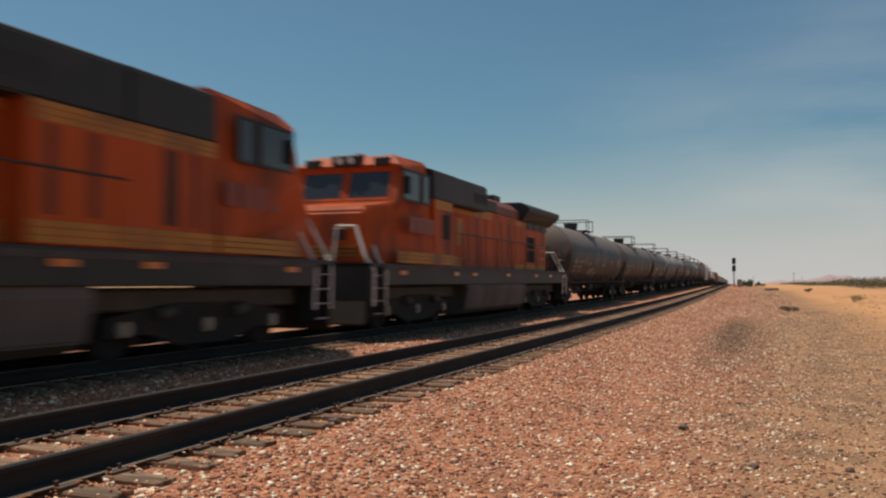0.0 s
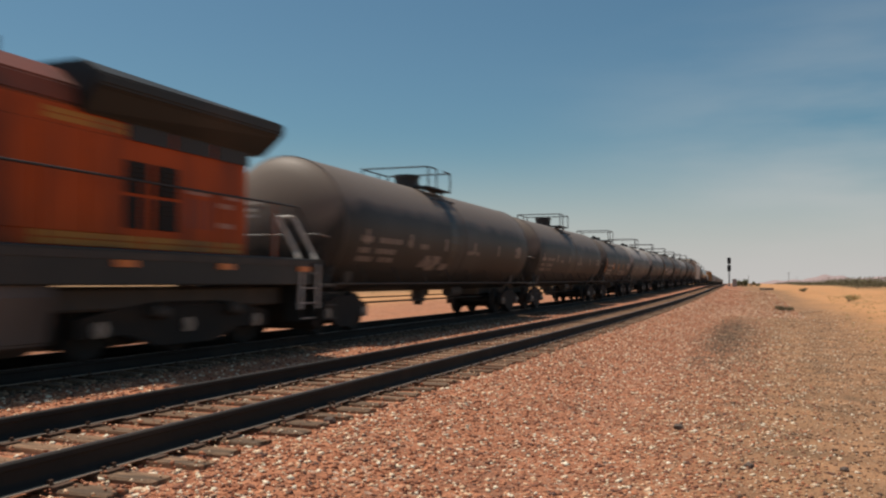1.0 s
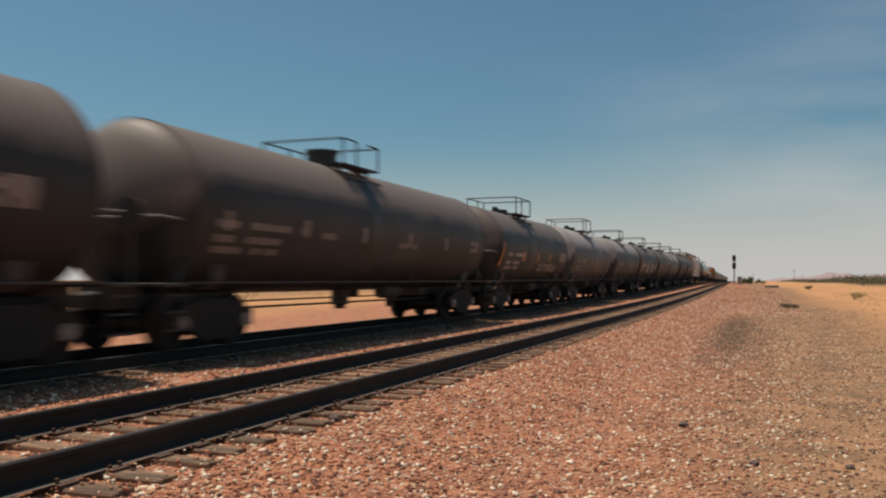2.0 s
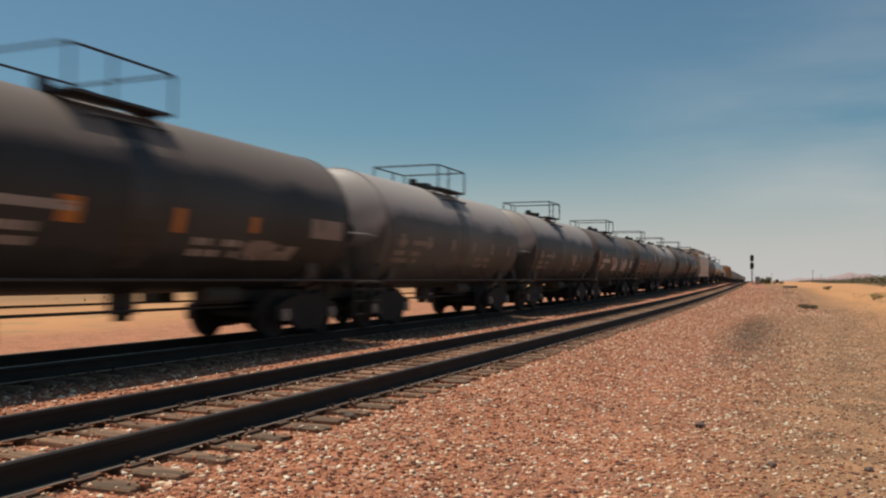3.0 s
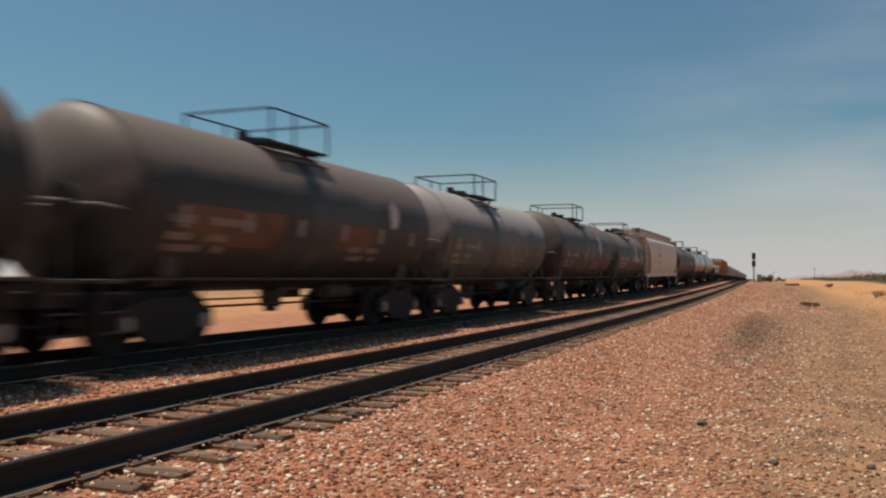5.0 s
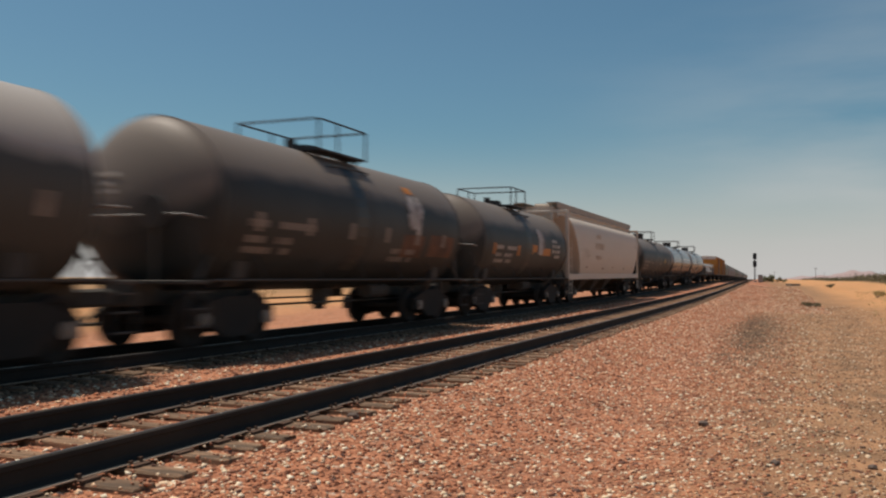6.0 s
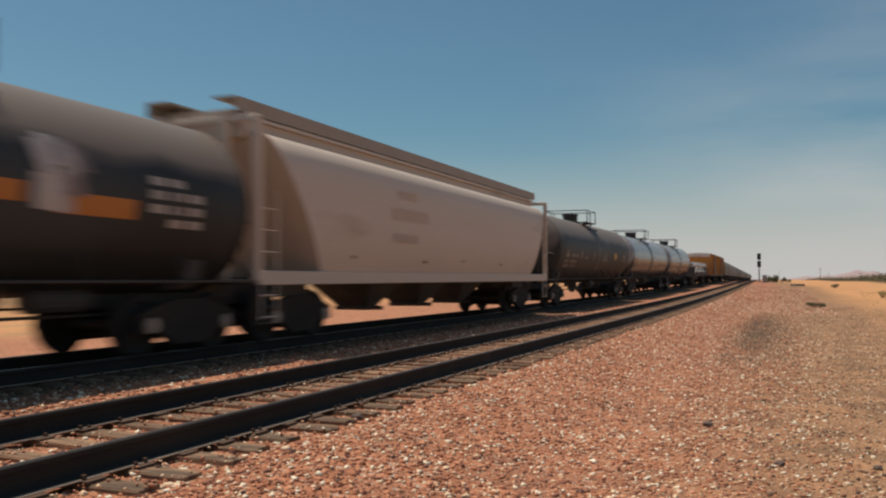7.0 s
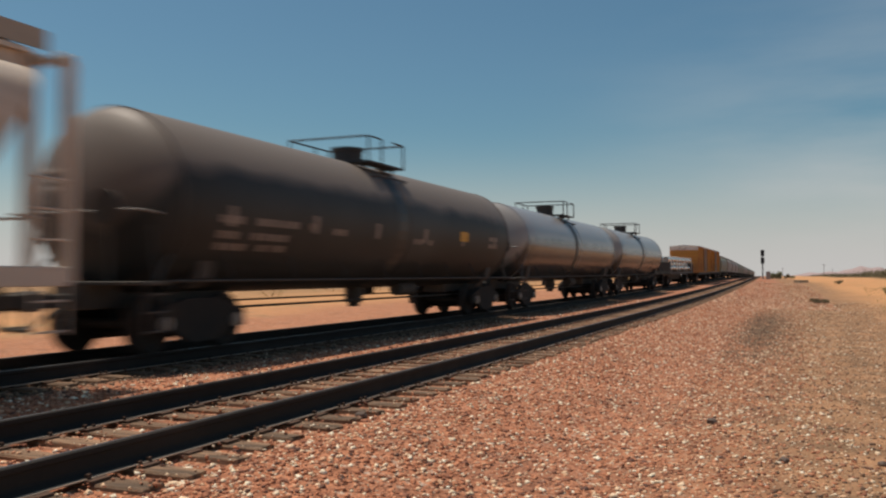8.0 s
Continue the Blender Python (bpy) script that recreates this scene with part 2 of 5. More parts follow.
def ground_material():
    m = bpy.data.materials.new("desert_ground")
    m.use_nodes = True
    t = m.node_tree
    n, ln = t.nodes, t.links
    b = n["Principled BSDF"]
    b.inputs["Roughness"].default_value = 0.95
    b.inputs["Specular IOR Level"].default_value = 0.2
    geo = n.new("ShaderNodeNewGeometry")

    def tex(scale, detail=6.0, kind="ShaderNodeTexNoise"):
        x = n.new(kind)
        x.inputs["Scale"].default_value = scale
        if kind == "ShaderNodeTexNoise":
            x.inputs["Detail"].default_value = detail
        ln.new(geo.outputs["Position"], x.inputs["Vector"])
        return x

    def mix(a, c, f):
        x = n.new("ShaderNodeMix")
        x.data_type = "RGBA"
        for s, v in (("A", a), ("B", c)):
            if isinstance(v, tuple):
                x.inputs[s].default_value = (*v, 1)
            else:
                ln.new(v, x.inputs[s])
        ln.new(f, x.inputs["Factor"])
        return x.outputs["Result"]

    def rng(v, a, c):
        x = n.new("ShaderNodeMapRange")
        x.inputs["From Min"].default_value, x.inputs["From Max"].default_value = a, c
        ln.new(v, x.inputs["Value"])
        return x.outputs["Result"]

    def mul(a, c):
        x = n.new("ShaderNodeMath")
        x.operation = "MULTIPLY"
        ln.new(a, x.inputs[0])
        ln.new(c, x.inputs[1])
        return x.outputs[0]

    def attr(name):
        x = n.new("ShaderNodeAttribute")
        x.attribute_name = name
        return x.outputs["Fac"]

    cell = tex(22.0, kind="ShaderNodeTexVoronoi")
    hue = n.new("ShaderNodeSeparateColor")
    ln.new(cell.outputs["Color"], hue.inputs["Color"])
    gravel = mix((0.28, 0.108, 0.057), (0.56, 0.240, 0.132), hue.outputs["Red"])
    gravel = mix(gravel, (0.55, 0.40, 0.30), rng(hue.outputs["Green"], 0.9, 1.0))
    gravel = mix(gravel, (0.20, 0.095, 0.06), rng(tex(1.6, 8.0).outputs["Fac"], 0.5, 0.8))
    gravel = mix(gravel, (0.20, 0.11, 0.075), mul(rng(tex(0.35).outputs["Fac"], 0.45, 0.75), attr("blend")))
    dirt = mix((0.42, 0.222, 0.115), (0.22, 0.128, 0.071), rng(tex(1.4, 8.0).outputs["Fac"], 0.35, 0.65))
    dirt = mix(dirt, (0.42, 0.28, 0.19), rng(tex(30.0, 3.0).outputs["Fac"], 0.6, 0.75))
    sand = mix((0.60, 0.30, 0.135), (0.50, 0.245, 0.11), rng(tex(0.12, 8.0).outputs["Fac"], 0.35, 0.7))
    sand = mix(sand, (0.36, 0.24, 0.12), rng(tex(0.5, 8.0).outputs["Fac"], 0.55, 0.72))
    col = mix(gravel, dirt, attr("dirt"))
    col = mix(col, sand, attr("sand"))
    col = mix(col, (0.17, 0.125, 0.07), mul(attr("scrubland"), rng(tex(0.05, 8.0).outputs["Fac"], 0.25, 0.5)))
    # darkens the oily patch, and paints the train's shade along the far track
    col = mix(col, (0.125, 0.085, 0.055), mul(attr("ground_dark"), rng(tex(2.2, 8.0).outputs["Fac"], 0.35, 0.6)))
    ln.new(col, b.inputs["Base Color"])
    bp = n.new("ShaderNodeBump")
    bp.inputs["Strength"].default_value, bp.inputs["Distance"].default_value = 0.8, 0.03
    ln.new(cell.outputs["Distance"], bp.inputs["Height"])
    ln.new(bp.outputs["Normal"], b.inputs["Normal"])
    return m


def make_ground():
    xs = axis_steps(-3200, 3200, -14, 9, 0.22, 1.13)
    ys = axis_steps(-600, 4800, 2, 34, 0.3, 1.09)
    nx, ny = len(xs), len(ys)
    verts = [(x, y, ground_z(x, y)) for y in ys for x in xs]
    faces = [(j * nx + i, j * nx + i + 1, (j + 1) * nx + i + 1, (j + 1) * nx + i) for j in range(ny - 1) for i in range(nx - 1)]
    me = raw("ground", verts, faces, ground_material(), True)
    masks = {k: [] for k in ("dirt", "sand", "ground_dark", "blend", "scrubland")}
    for x, y, z in verts:
        u = x - drift(y)
        wob = 0.7 * noise.noise((x * 0.3, y * 0.12, 5.0))
        masks["dirt"].append(step(-2.0, 0.6, u + wob))
        masks["sand"].append(max(step(2.4, 6.2, u + 1.5 * wob), 0.12 * step(-12.6, -14.0, u + wob) + 0.88 * step(-19.0, -26.0, u + 3 * wob)))
        masks["blend"].append(step(-3.0, -0.5, u))
        masks["scrubland"].append(step(120, 170, y) * step(11.5, 15, x + 2 * wob) + step(-24, -50, u) * 0.6 if y > 5 else 0.0)
        ground_dark = math.exp(-(((u + 0.95) / 0.85) ** 2) - ((y - 31) / 12.0) ** 2)
        # the train's shadow on its track bed, painted in the same mask
        bed_shade = step(-8.1, -8.7, u) * step(-12.2, -11.5, u) * (1 if y > -60 else 0)
        masks["ground_dark"].append(min(1.0, 1.2 * ground_dark + bed_shade))
    for k, v in masks.items():
        a = me.attributes.new(k, "FLOAT", "POINT")
        a.data.foreach_set("value", v)
    tagged(new("ground", me), "dry desert ground of reddish gravel and orange sand", "ground", kind="structure")


make_ground()


# ---- tracks ----
def rail_mesh(x0, y0, y1, ob_name, head):
    """One rail that follows the bend: foot, web and head (or its polished running face)."""
    if head:
        sec = [(-0.022, 0.0005), (0.004, 0.0005), (0.004, 0.003), (-0.022, 0.003)]
    else:
        sec = [(-0.078, -0.190), (0.078, -0.190), (0.078, -0.176), (0.020, -0.154), (0.009, -0.138), (0.009, -0.055), (0.037, -0.040), (0.037, -0.006),
               (0.030, 0.0), (-0.030, 0.0), (-0.037, -0.006), (-0.037, -0.040), (-0.009, -0.055), (-0.009, -0.138), (-0.020, -0.154), (-0.078, -0.176)]
    ys = axis_steps(y0, y1, 0, 120, 4.0, 1.15)
    ys = [y for y in ys if y0 <= y <= y1]
    n = len(sec)
    verts = [(x0 + drift(y) + sx, y, sz + rise(y)) for y in ys for sx, sz in sec]
    faces = [(k * n + i, k * n + (i + 1) % n, (k + 1) * n + (i + 1) % n, (k + 1) * n + i) for k in range(len(ys) - 1) for i in range(n)]
    return raw(ob_name, verts, faces, RAIL_TOP if head else RAIL)


def tie_mesh(k):
    rnd = random.Random(k)
    bm = bmesh.new()
    box(bm, -1.30, 1.30, -0.115, 0.115, -0.18, 0.0, 0.012)
    for v in bm.verts:
        v.co += Vector((rnd.uniform(-0.02, 0.02), rnd.uniform(-0.008, 0.008), rnd.uniform(-0.006, 0.004)))
    me = bpy.data.meshes.new("tie")
    bm.to_mesh(me)
    bm.free()
    me.materials.append(TIE)
    return me


def make_track(name, cx, label, shared, first, count):
    top = empty(name, label, "railway track", kind="structure")
    for side in (-0.755, 0.755):
        r = part("rail", rail_mesh(cx + side, -60, 2500, "rail", False), RAIL, top)
        part("running_face", rail_mesh(cx + side, -60, 2500, "running_face", True), RAIL_TOP, r)
        # strip added beside the foot, coloured pale as a lit edge
        ys = [y for y in axis_steps(-10, 90, 0, 60, 3.0, 1.2) if -10 <= y <= 90]
        v = [(cx + side + drift(y) + sx, y, sz + rise(y)) for y in ys for sx, sz in ((0.0785, -0.190), (0.108, -0.190), (0.108, -0.182), (0.0785, -0.178))]
        f = [(k * 4 + i, k * 4 + (i + 1) % 4, k * 4 + 4 + (i + 1) % 4, k * 4 + 4 + i) for k in range(len(ys) - 1) for i in range(4)]
        part("foot_edge", raw("foot_edge", v, f, FOOT_GLINT), FOOT_GLINT, r, "pale strip standing for light on the rail foot edge")
    rnd = random.Random(len(name))
    pitch = 0.483
    for i in range(count):
        y = first + i * pitch + rnd.uniform(-0.03, 0.03)
        ob = part("tie", shared[i % len(shared)], TIE, top)
        ob.matrix_basis = pose(cx + drift(y) + rnd.uniform(-0.05, 0.05), y, -0.207 + rise(y) + rnd.uniform(-0.008, 0.004), rnd.uniform(-0.6, 0.6), 0, heading(y) + rnd.uniform(-1.6, 1.6))
    # the ties further on, joined
    bm_v, bm_f = [], []
    y = first + count * pitch
    while y < 420:
        x = cx + drift(y)
        o = len(bm_v)
        bm_v += [(x + sx * 1.3, y + sy * 0.115, -0.209 + rise(y) + sz) for sz in (-0.1, 0) for sy in (-1, 1) for sx in (-1, 1)]
        bm_f += [(o + 4, o + 5, o + 7, o + 6), (o, o + 1, o + 5, o + 4), (o + 2, o + 3, o + 7, o + 6), (o, o + 2, o + 6, o + 4), (o + 1, o + 3, o + 7, o + 5)]
        y += pitch
    far = part("far_ties", raw("far_ties", bm_v, bm_f, TIE), TIE, top)
    tagged(far, kind="stuff")
    # tie plates and spikes
    bm = bmesh.new()
    for i in range(min(count, 130)):
        y = first + i * pitch
        for side in (-0.755, 0.755):
            x = cx + drift(y) + side
            h = rise(y)
            box(bm, x - 0.17, x + 0.17, y - 0.09, y + 0.09, h - 0.204, h - 0.188)
            for sx in (-0.095, 0.095):
                for sy in (-0.05, 0.05):
                    if rnd.random() < 0.6:
                        box(bm, x + sx - 0.016, x + sx + 0.016, y + sy - 0.016, y + sy + 0.016, h - 0.194, h - 0.168 + rnd.uniform(0, 0.016))
    tagged(part("tie_plates_and_spikes", bm, PLATE, top), kind="stuff")
    return top


TIE_MESHES = [tie_mesh(k) for k in range(8)]
make_track("track_near", NEAR_TRACK, "empty railway track with dark rails on weathered timber ties", TIE_MESHES, -7.66, 260)
make_track("track_far", FAR_TRACK, "railway track of dark rails on timber ties under the train", TIE_MESHES, -7.66, 180)


# ---- loose stone ----
def stone_material(name, stops):
    m = bpy.data.materials.new(name)
    m.use_nodes = True
    n, ln = m.node_tree.nodes, m.node_tree.links
    b = n["Principled BSDF"]
    b.inputs["Roughness"].default_value = 0.9
    geo = n.new("ShaderNodeNewGeometry")
    ramp = n.new("ShaderNodeValToRGB")
    e = ramp.color_ramp.elements
    e[0].position, e[0].color = stops[0][0], (*stops[0][1], 1)
    e[1].position, e[1].color = stops[-1][0], (*stops[-1][1], 1)
    for p, c in stops[1:-1]:
        x = e.new(p)
        x.color = (*c, 1)
    ln.new(geo.outputs["Random Per Island"], ramp.inputs["Fac"])
    grain = n.new("ShaderNodeTexNoise")
    grain.inputs["Scale"].default_value = 70
    ln.new(geo.outputs["Position"], grain.inputs["Vector"])
    mx = n.new("ShaderNodeMix")
    mx.data_type, mx.blend_type = "RGBA", "OVERLAY"
    mx.inputs["Factor"].default_value = 0.5
    ln.new(ramp.outputs["Color"], mx.inputs["A"])
    ln.new(grain.outputs["Fac"], mx.inputs["B"])
    ln.new(mx.outputs["Result"], b.inputs["Base Color"])
    return m


STONES = stone_material("crushed_stone", ((0.0, (0.11, 0.055, 0.042)), (0.12, (0.25, 0.10, 0.058)), (0.45, (0.48, 0.188, 0.096)), (0.69, (0.58, 0.255, 0.138)), (0.80, (0.70, 0.45, 0.28)), (0.91, (0.84, 0.68, 0.48)), (1.0, (0.90, 0.80, 0.62))))
TAN_STONES = stone_material("tan_grit", ((0.0, (0.10, 0.060, 0.040)), (0.3, (0.27, 0.145, 0.083)), (0.65, (0.46, 0.25, 0.142)), (0.86, (0.66, 0.47, 0.31)), (1.0, (0.85, 0.73, 0.56))))
# for the oily patch, and for stones tinted as if in the train's shadow
OILY_SHADED_STONES = stone_material("oily_shaded_stone", ((0.0, (0.05, 0.034, 0.024)), (0.5, (0.135, 0.088, 0.056)), (0.85, (0.27, 0.165, 0.10)), (1.0, (0.55, 0.40, 0.27))))
CORNERS = np.array([[-1, -1, -1], [1, -1, -1], [1, 1, -1], [-1, 1, -1], [-1, -1, 1], [1, -1, 1], [1, 1, 1], [-1, 1, 1]], float)
QUADS = np.array([[0, 3, 2, 1], [4, 5, 6, 7], [0, 1, 5, 4], [1, 2, 6, 5], [2, 3, 7, 6], [3, 0, 4, 7]])


def scatter(name, label, places, sizes, seed, material=None):
    """Angular stones at the places, joined: too many to count."""
    rs = np.random.RandomState(seed)
    k = len(places)
    c = np.repeat(CORNERS[None], k, 0) * rs.uniform(0.32, 1.1, (k, 8, 3)) * rs.uniform(0.5, 1.25, (k, 1, 3))
    q = rs.normal(size=(k, 4))
    q /= np.linalg.norm(q, axis=1)[:, None]
    w, x, y, z = q.T
    rot = np.array([[1 - 2 * (y * y + z * z), 2 * (x * y - z * w), 2 * (x * z + y * w)], [2 * (x * y + z * w), 1 - 2 * (x * x + z * z), 2 * (y * z - x * w)], [2 * (x * z - y * w), 2 * (y * z + x * w), 1 - 2 * (x * x + y * y)]])
    c = np.einsum("ijk,knj->kni", rot, c) * (sizes[:, None, None] * 0.5) * np.array([1.12, 1.12, 0.72]) + places[:, None, :]
    verts = c.reshape(-1, 3)
    faces = (QUADS[None] + (np.arange(k) * 8)[:, None, None]).reshape(-1, 4)
    me = bpy.data.meshes.new(name)
    me.vertices.add(len(verts))
    me.vertices.foreach_set("co", verts.ravel())
    me.loops.add(faces.size)
    me.loops.foreach_set("vertex_index", faces.ravel())
    me.polygons.add(len(faces))
    me.polygons.foreach_set("loop_start", np.arange(0, faces.size, 4))
    me.update()
    me.validate()
    me.materials.append(material or STONES)
    return tagged(new(name, me), label, "gravel", kind="stuff")


def stone_places(count, x0, x1, y0, y1, seed, skew, lift, small, large):
    """More stones near than far, resting on the ground."""
    rs = np.random.RandomState(seed)
    u = rs.uniform(x0, x1, count)
    y = y0 + (y1 - y0) * rs.uniform(0, 1, count) ** skew
    s = small + (large - small) * rs.uniform(0, 1, count) ** 2.2
    p = np.array([(a + drift(b), b, ground_z(a + drift(b), b) + c * lift) for a, b, c in zip(u, y, s)])
    return p, s


p, s = stone_places(98000, -3.95, 0.9, 3.2, 60, 11, 2.0, 0.06, 0.011, 0.054)
u = p[:, 0] + CURVE * p[:, 1] ** 2
keep = np.random.RandomState(3).uniform(0, 1, len(p)) > np.clip((u + 0.9) / 1.8, 0, 1)
p, s, u = p[keep], s[keep], u[keep]
oily = np.exp(-(((u + 0.9) / 0.95) ** 2) - ((p[:, 1] - 31) / 12.5) ** 2) > np.random.RandomState(4).uniform(0.2, 0.9, len(p))
scatter("shoulder_gravel", "reddish crushed stone of the track shoulder", p[~oily], s[~oily], 1)
scatter("oily_gravel", "patch of oily stone blackened by a spill", p[oily], s[oily], 8, OILY_SHADED_STONES)
p, s = stone_places(66000, -1.1, 5.5, 3.2, 55, 12, 1.9, 0.08, 0.010, 0.050)
u = p[:, 0] + CURVE * p[:, 1] ** 2
keep = np.random.RandomState(5).uniform(0, 1, len(p)) < np.clip((u + 1.1) / 1.5, 0, 1) * np.clip((5.0 - u) / 3.5, 0, 1)
scatter("verge_grit", "scattered tan grit on the sandy verge", p[keep], s[keep], 2, TAN_STONES)
p, s = stone_places(9000, -3.9, 1.5, -6.0, 3.2, 33, 1.0, 0.06, 0.012, 0.054)
scatter("trackside_gravel", "crushed stone of the shoulder beside the viewer", p, s, 34)
p, s = stone_places(24000, -3.9, 2.2, 45, 125, 31, 1.5, 0.06, 0.03, 0.075)
scatter("distant_gravel", "reddish crushed stone further along the shoulder", p, s, 32)
p, s = stone_places(9000, -6.75, -3.85, 2.6, 30, 13, 1.7, 0.25, 0.03, 0.075)
gap = np.round((p[:, 1] - 2.0) / 0.483 - 0.5) + 0.5
p[:, 1] = 2.0 + gap * 0.483 + np.random.RandomState(6).uniform(-0.11, 0.11, len(p))
p[:, 2] = np.array([rise(b) for b in p[:, 1]]) - 0.266 + np.random.RandomState(7).uniform(-0.012, 0.026, len(p))
scatter("crib_ballast", "crushed stone between the ties of the near track", p, s, 3)
p, s = stone_places(3200, -6.5, -3.9, 2.6, 26, 16, 1.7, 0.25, 0.015, 0.04)
p[:, 2] = np.array([rise(b) for b in p[:, 1]]) - 0.200
scatter("stray_stones", "stray stones lying on the ties", p, s, 9)
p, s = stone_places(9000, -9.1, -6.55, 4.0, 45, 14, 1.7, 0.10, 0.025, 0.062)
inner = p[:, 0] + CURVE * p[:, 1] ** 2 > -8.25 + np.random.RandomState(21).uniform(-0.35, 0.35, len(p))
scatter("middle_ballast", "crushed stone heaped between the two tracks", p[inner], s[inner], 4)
# dark stone colour here stands in for the train's shadow
scatter("greasy_ballast", "stone beside the far track, coloured dark for the train's shadow", p[~inner], s[~inner], 19, OILY_SHADED_STONES)
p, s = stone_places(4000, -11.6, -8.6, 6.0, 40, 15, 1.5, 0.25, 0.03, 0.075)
# likewise tinted dark to deepen the shade beneath the cars
scatter("far_ballast", "crushed stone under the train, coloured dark for its shade", p, s, 5, OILY_SHADED_STONES)


def lone_rock(x, y, size, seed):
    rnd = random.Random(seed)
    bm = bmesh.new()
    bmesh.ops.create_icosphere(bm, subdivisions=2, radius=size / 2)
    for v in bm.verts:
        v.co *= 1 + 0.35 * noise.noise(v.co * (3 / size) + Vector((seed, 0, 0)))
        v.co.z *= 0.65
    ob = part("rock", bm, DARK_ROCK)
    ob.matrix_basis = pose(x, y, ground_z(x, y) + size * 0.18, 0, 0, rnd.uniform(0, 360))
    tagged(ob, "dark grey rock lying loose in the gravel", "rock", "loose rocks")


DARK_ROCK = mat("dark_rock", (0.12, 0.085, 0.068), 0.9, 0, 0.35, 12.0, bump=0.4)
lone_rock(-0.94, 10.5, 0.13, 3)
lone_rock(-4.05, 7.55, 0.13, 5)
lone_rock(-0.13, 8.7, 0.10, 7)
lone_rock(0.72, 8.9, 0.09, 9)


# ---- plants ----
LEAF = mat("dry_creosote_leaf", (0.115, 0.092, 0.045), 0.9, 0, 0.4, 4.0, bump=0.0, per_island=1.2)
STRAW = mat("dry_grass", (0.36, 0.255, 0.105), 0.95, 0, 0.3, 4.0, bump=0.0, per_island=1.2)
GREEN = mat("dusty_green_leaf", (0.14, 0.14, 0.065), 0.9, 0, 0.35, 4.0, bump=0.0, per_island=1.2)
TWIG = mat("grey_twig", (0.13, 0.10, 0.075), 0.9, 0, 0.3, 10.0)


def leaf_cloud(verts, faces, rnd, x, y, z, w, h, count, size):
    """Small crossed leaf quads in an uneven clump."""
    lobes = [(rnd.uniform(-0.5, 0.5) * w, rnd.uniform(-0.5, 0.5) * w, rnd.uniform(0.25, 0.8) * h, rnd.uniform(0.2, 0.42)) for _ in range(5)]
    for _ in range(count):
        lx, ly, lz, lr = rnd.choice(lobes)
        d = Vector((rnd.gauss(0, 1), rnd.gauss(0, 1), rnd.gauss(0, 1))).normalized() * (rnd.random() ** 0.4)
        c = Vector((x + lx + d.x * lr * w, y + ly + d.y * lr * w, max(z + 0.02, z + lz + d.z * lr * h)))
        a = Vector((rnd.gauss(0, 1), rnd.gauss(0, 1), rnd.gauss(0, 1))).normalized() * size * rnd.uniform(0.6, 1.3)
        b = a.orthogonal().normalized() * a.length * 0.6
        o = len(verts)
        verts += [c - a, c + b, c + a, c - b]
        faces.append((o, o + 1, o + 2, o + 3))


def bush(x, y, w, h, leaf, label, seed, name="bush", category="bush"):
    rnd = random.Random(seed)
    z = ground_z(x, y)
    top = empty(name, label, category, "desert bushes" if name == "bush" else "")
    top.matrix_basis = pose(x, y, z)
    bm = bmesh.new()
    for k in range(7):
        a = rnd.uniform(0, 6.28)
        mid = (0.18 * w * math.cos(a), 0.18 * w * math.sin(a), h * 0.4)
        rod(bm, (0, 0, -0.05), mid, 0.02 * h + 0.01, 6, 0.014 * h + 0.006)
        rod(bm, mid, (0.42 * w * math.cos(a + 0.4), 0.42 * w * math.sin(a + 0.4), h * rnd.uniform(0.65, 0.9)), 0.014 * h + 0.006, 5, 0.004)
    part("branches", bm, TWIG, top)
    v, f = [], []
    leaf_cloud(v, f, rnd, 0, 0, 0, w, h, 900, 0.05 * h + 0.015)
    part("crown", raw("crown", v, f, leaf), leaf, top)


def at(az, dist):
    """A place by bearing to the right of the line, in degrees, and distance."""
    return math.tan(radians(az)) * dist, dist


x, y = at(1.35, 55)
bush(x, y, 0.75, 0.36, LEAF, "low brown-green desert bush on the sand", 1)
x, y = at(2.45, 120)
bush(x, y, 1.1, 0.5, LEAF, "low brown-green desert bush on the sand", 2)
x, y = at(5.0, 75)
bush(x, y, 1.4, 0.6, STRAW, "dry straw-coloured bush on the sandy bank", 3)
for k, (az, dist, w, h, m) in enumerate(((-1.15, 250, 1.9, 2.7, GREEN), (-1.02, 256, 1.5, 2.0, GREEN), (-0.55, 270, 1.4, 1.5, LEAF), (-1.4, 262, 1.6, 1.3, LEAF), (-0.3, 285, 1.8, 1.2, GREEN))):
    x, y = at(az, dist)
    bush(x, y, w, h, m, "dusty green shrub standing by the line far off", 20 + k, "shrub", "shrub")


def scrub(name, label, material, spots, seed):
    rnd = random.Random(seed)
    v, f = [], []
    for x, y, w, h, n in spots:
        leaf_cloud(v, f, rnd, x, y, ground_z(x, y) - 0.02, w, h, n, max(0.10 * h, 0.03))
    tagged(new(name, raw(name, v, f, material)), label, "scrub", kind="stuff")


rnd = random.Random(77)
spots = []
for _ in range(3600):
    y = 140 + 900 * rnd.random() ** 1.5
    x = 13.5 + 0.42 * y * rnd.random() ** 1.6
    s = rnd.uniform(0.6, 1.35)
    spots.append((x, y, 2.6 * s, 1.35 * s, 24))
for _ in range(160):
    y = 60 + 130 * rnd.random()
    x = rnd.uniform(0.09, 0.4) * y + 4
    s = rnd.uniform(0.4, 0.9)
    spots.append((x, y, 1.4 * s, 0.7 * s, 40))
scrub("scrub_plain", "olive-brown creosote scrub across the plain", LEAF, spots, 5)
spots = []
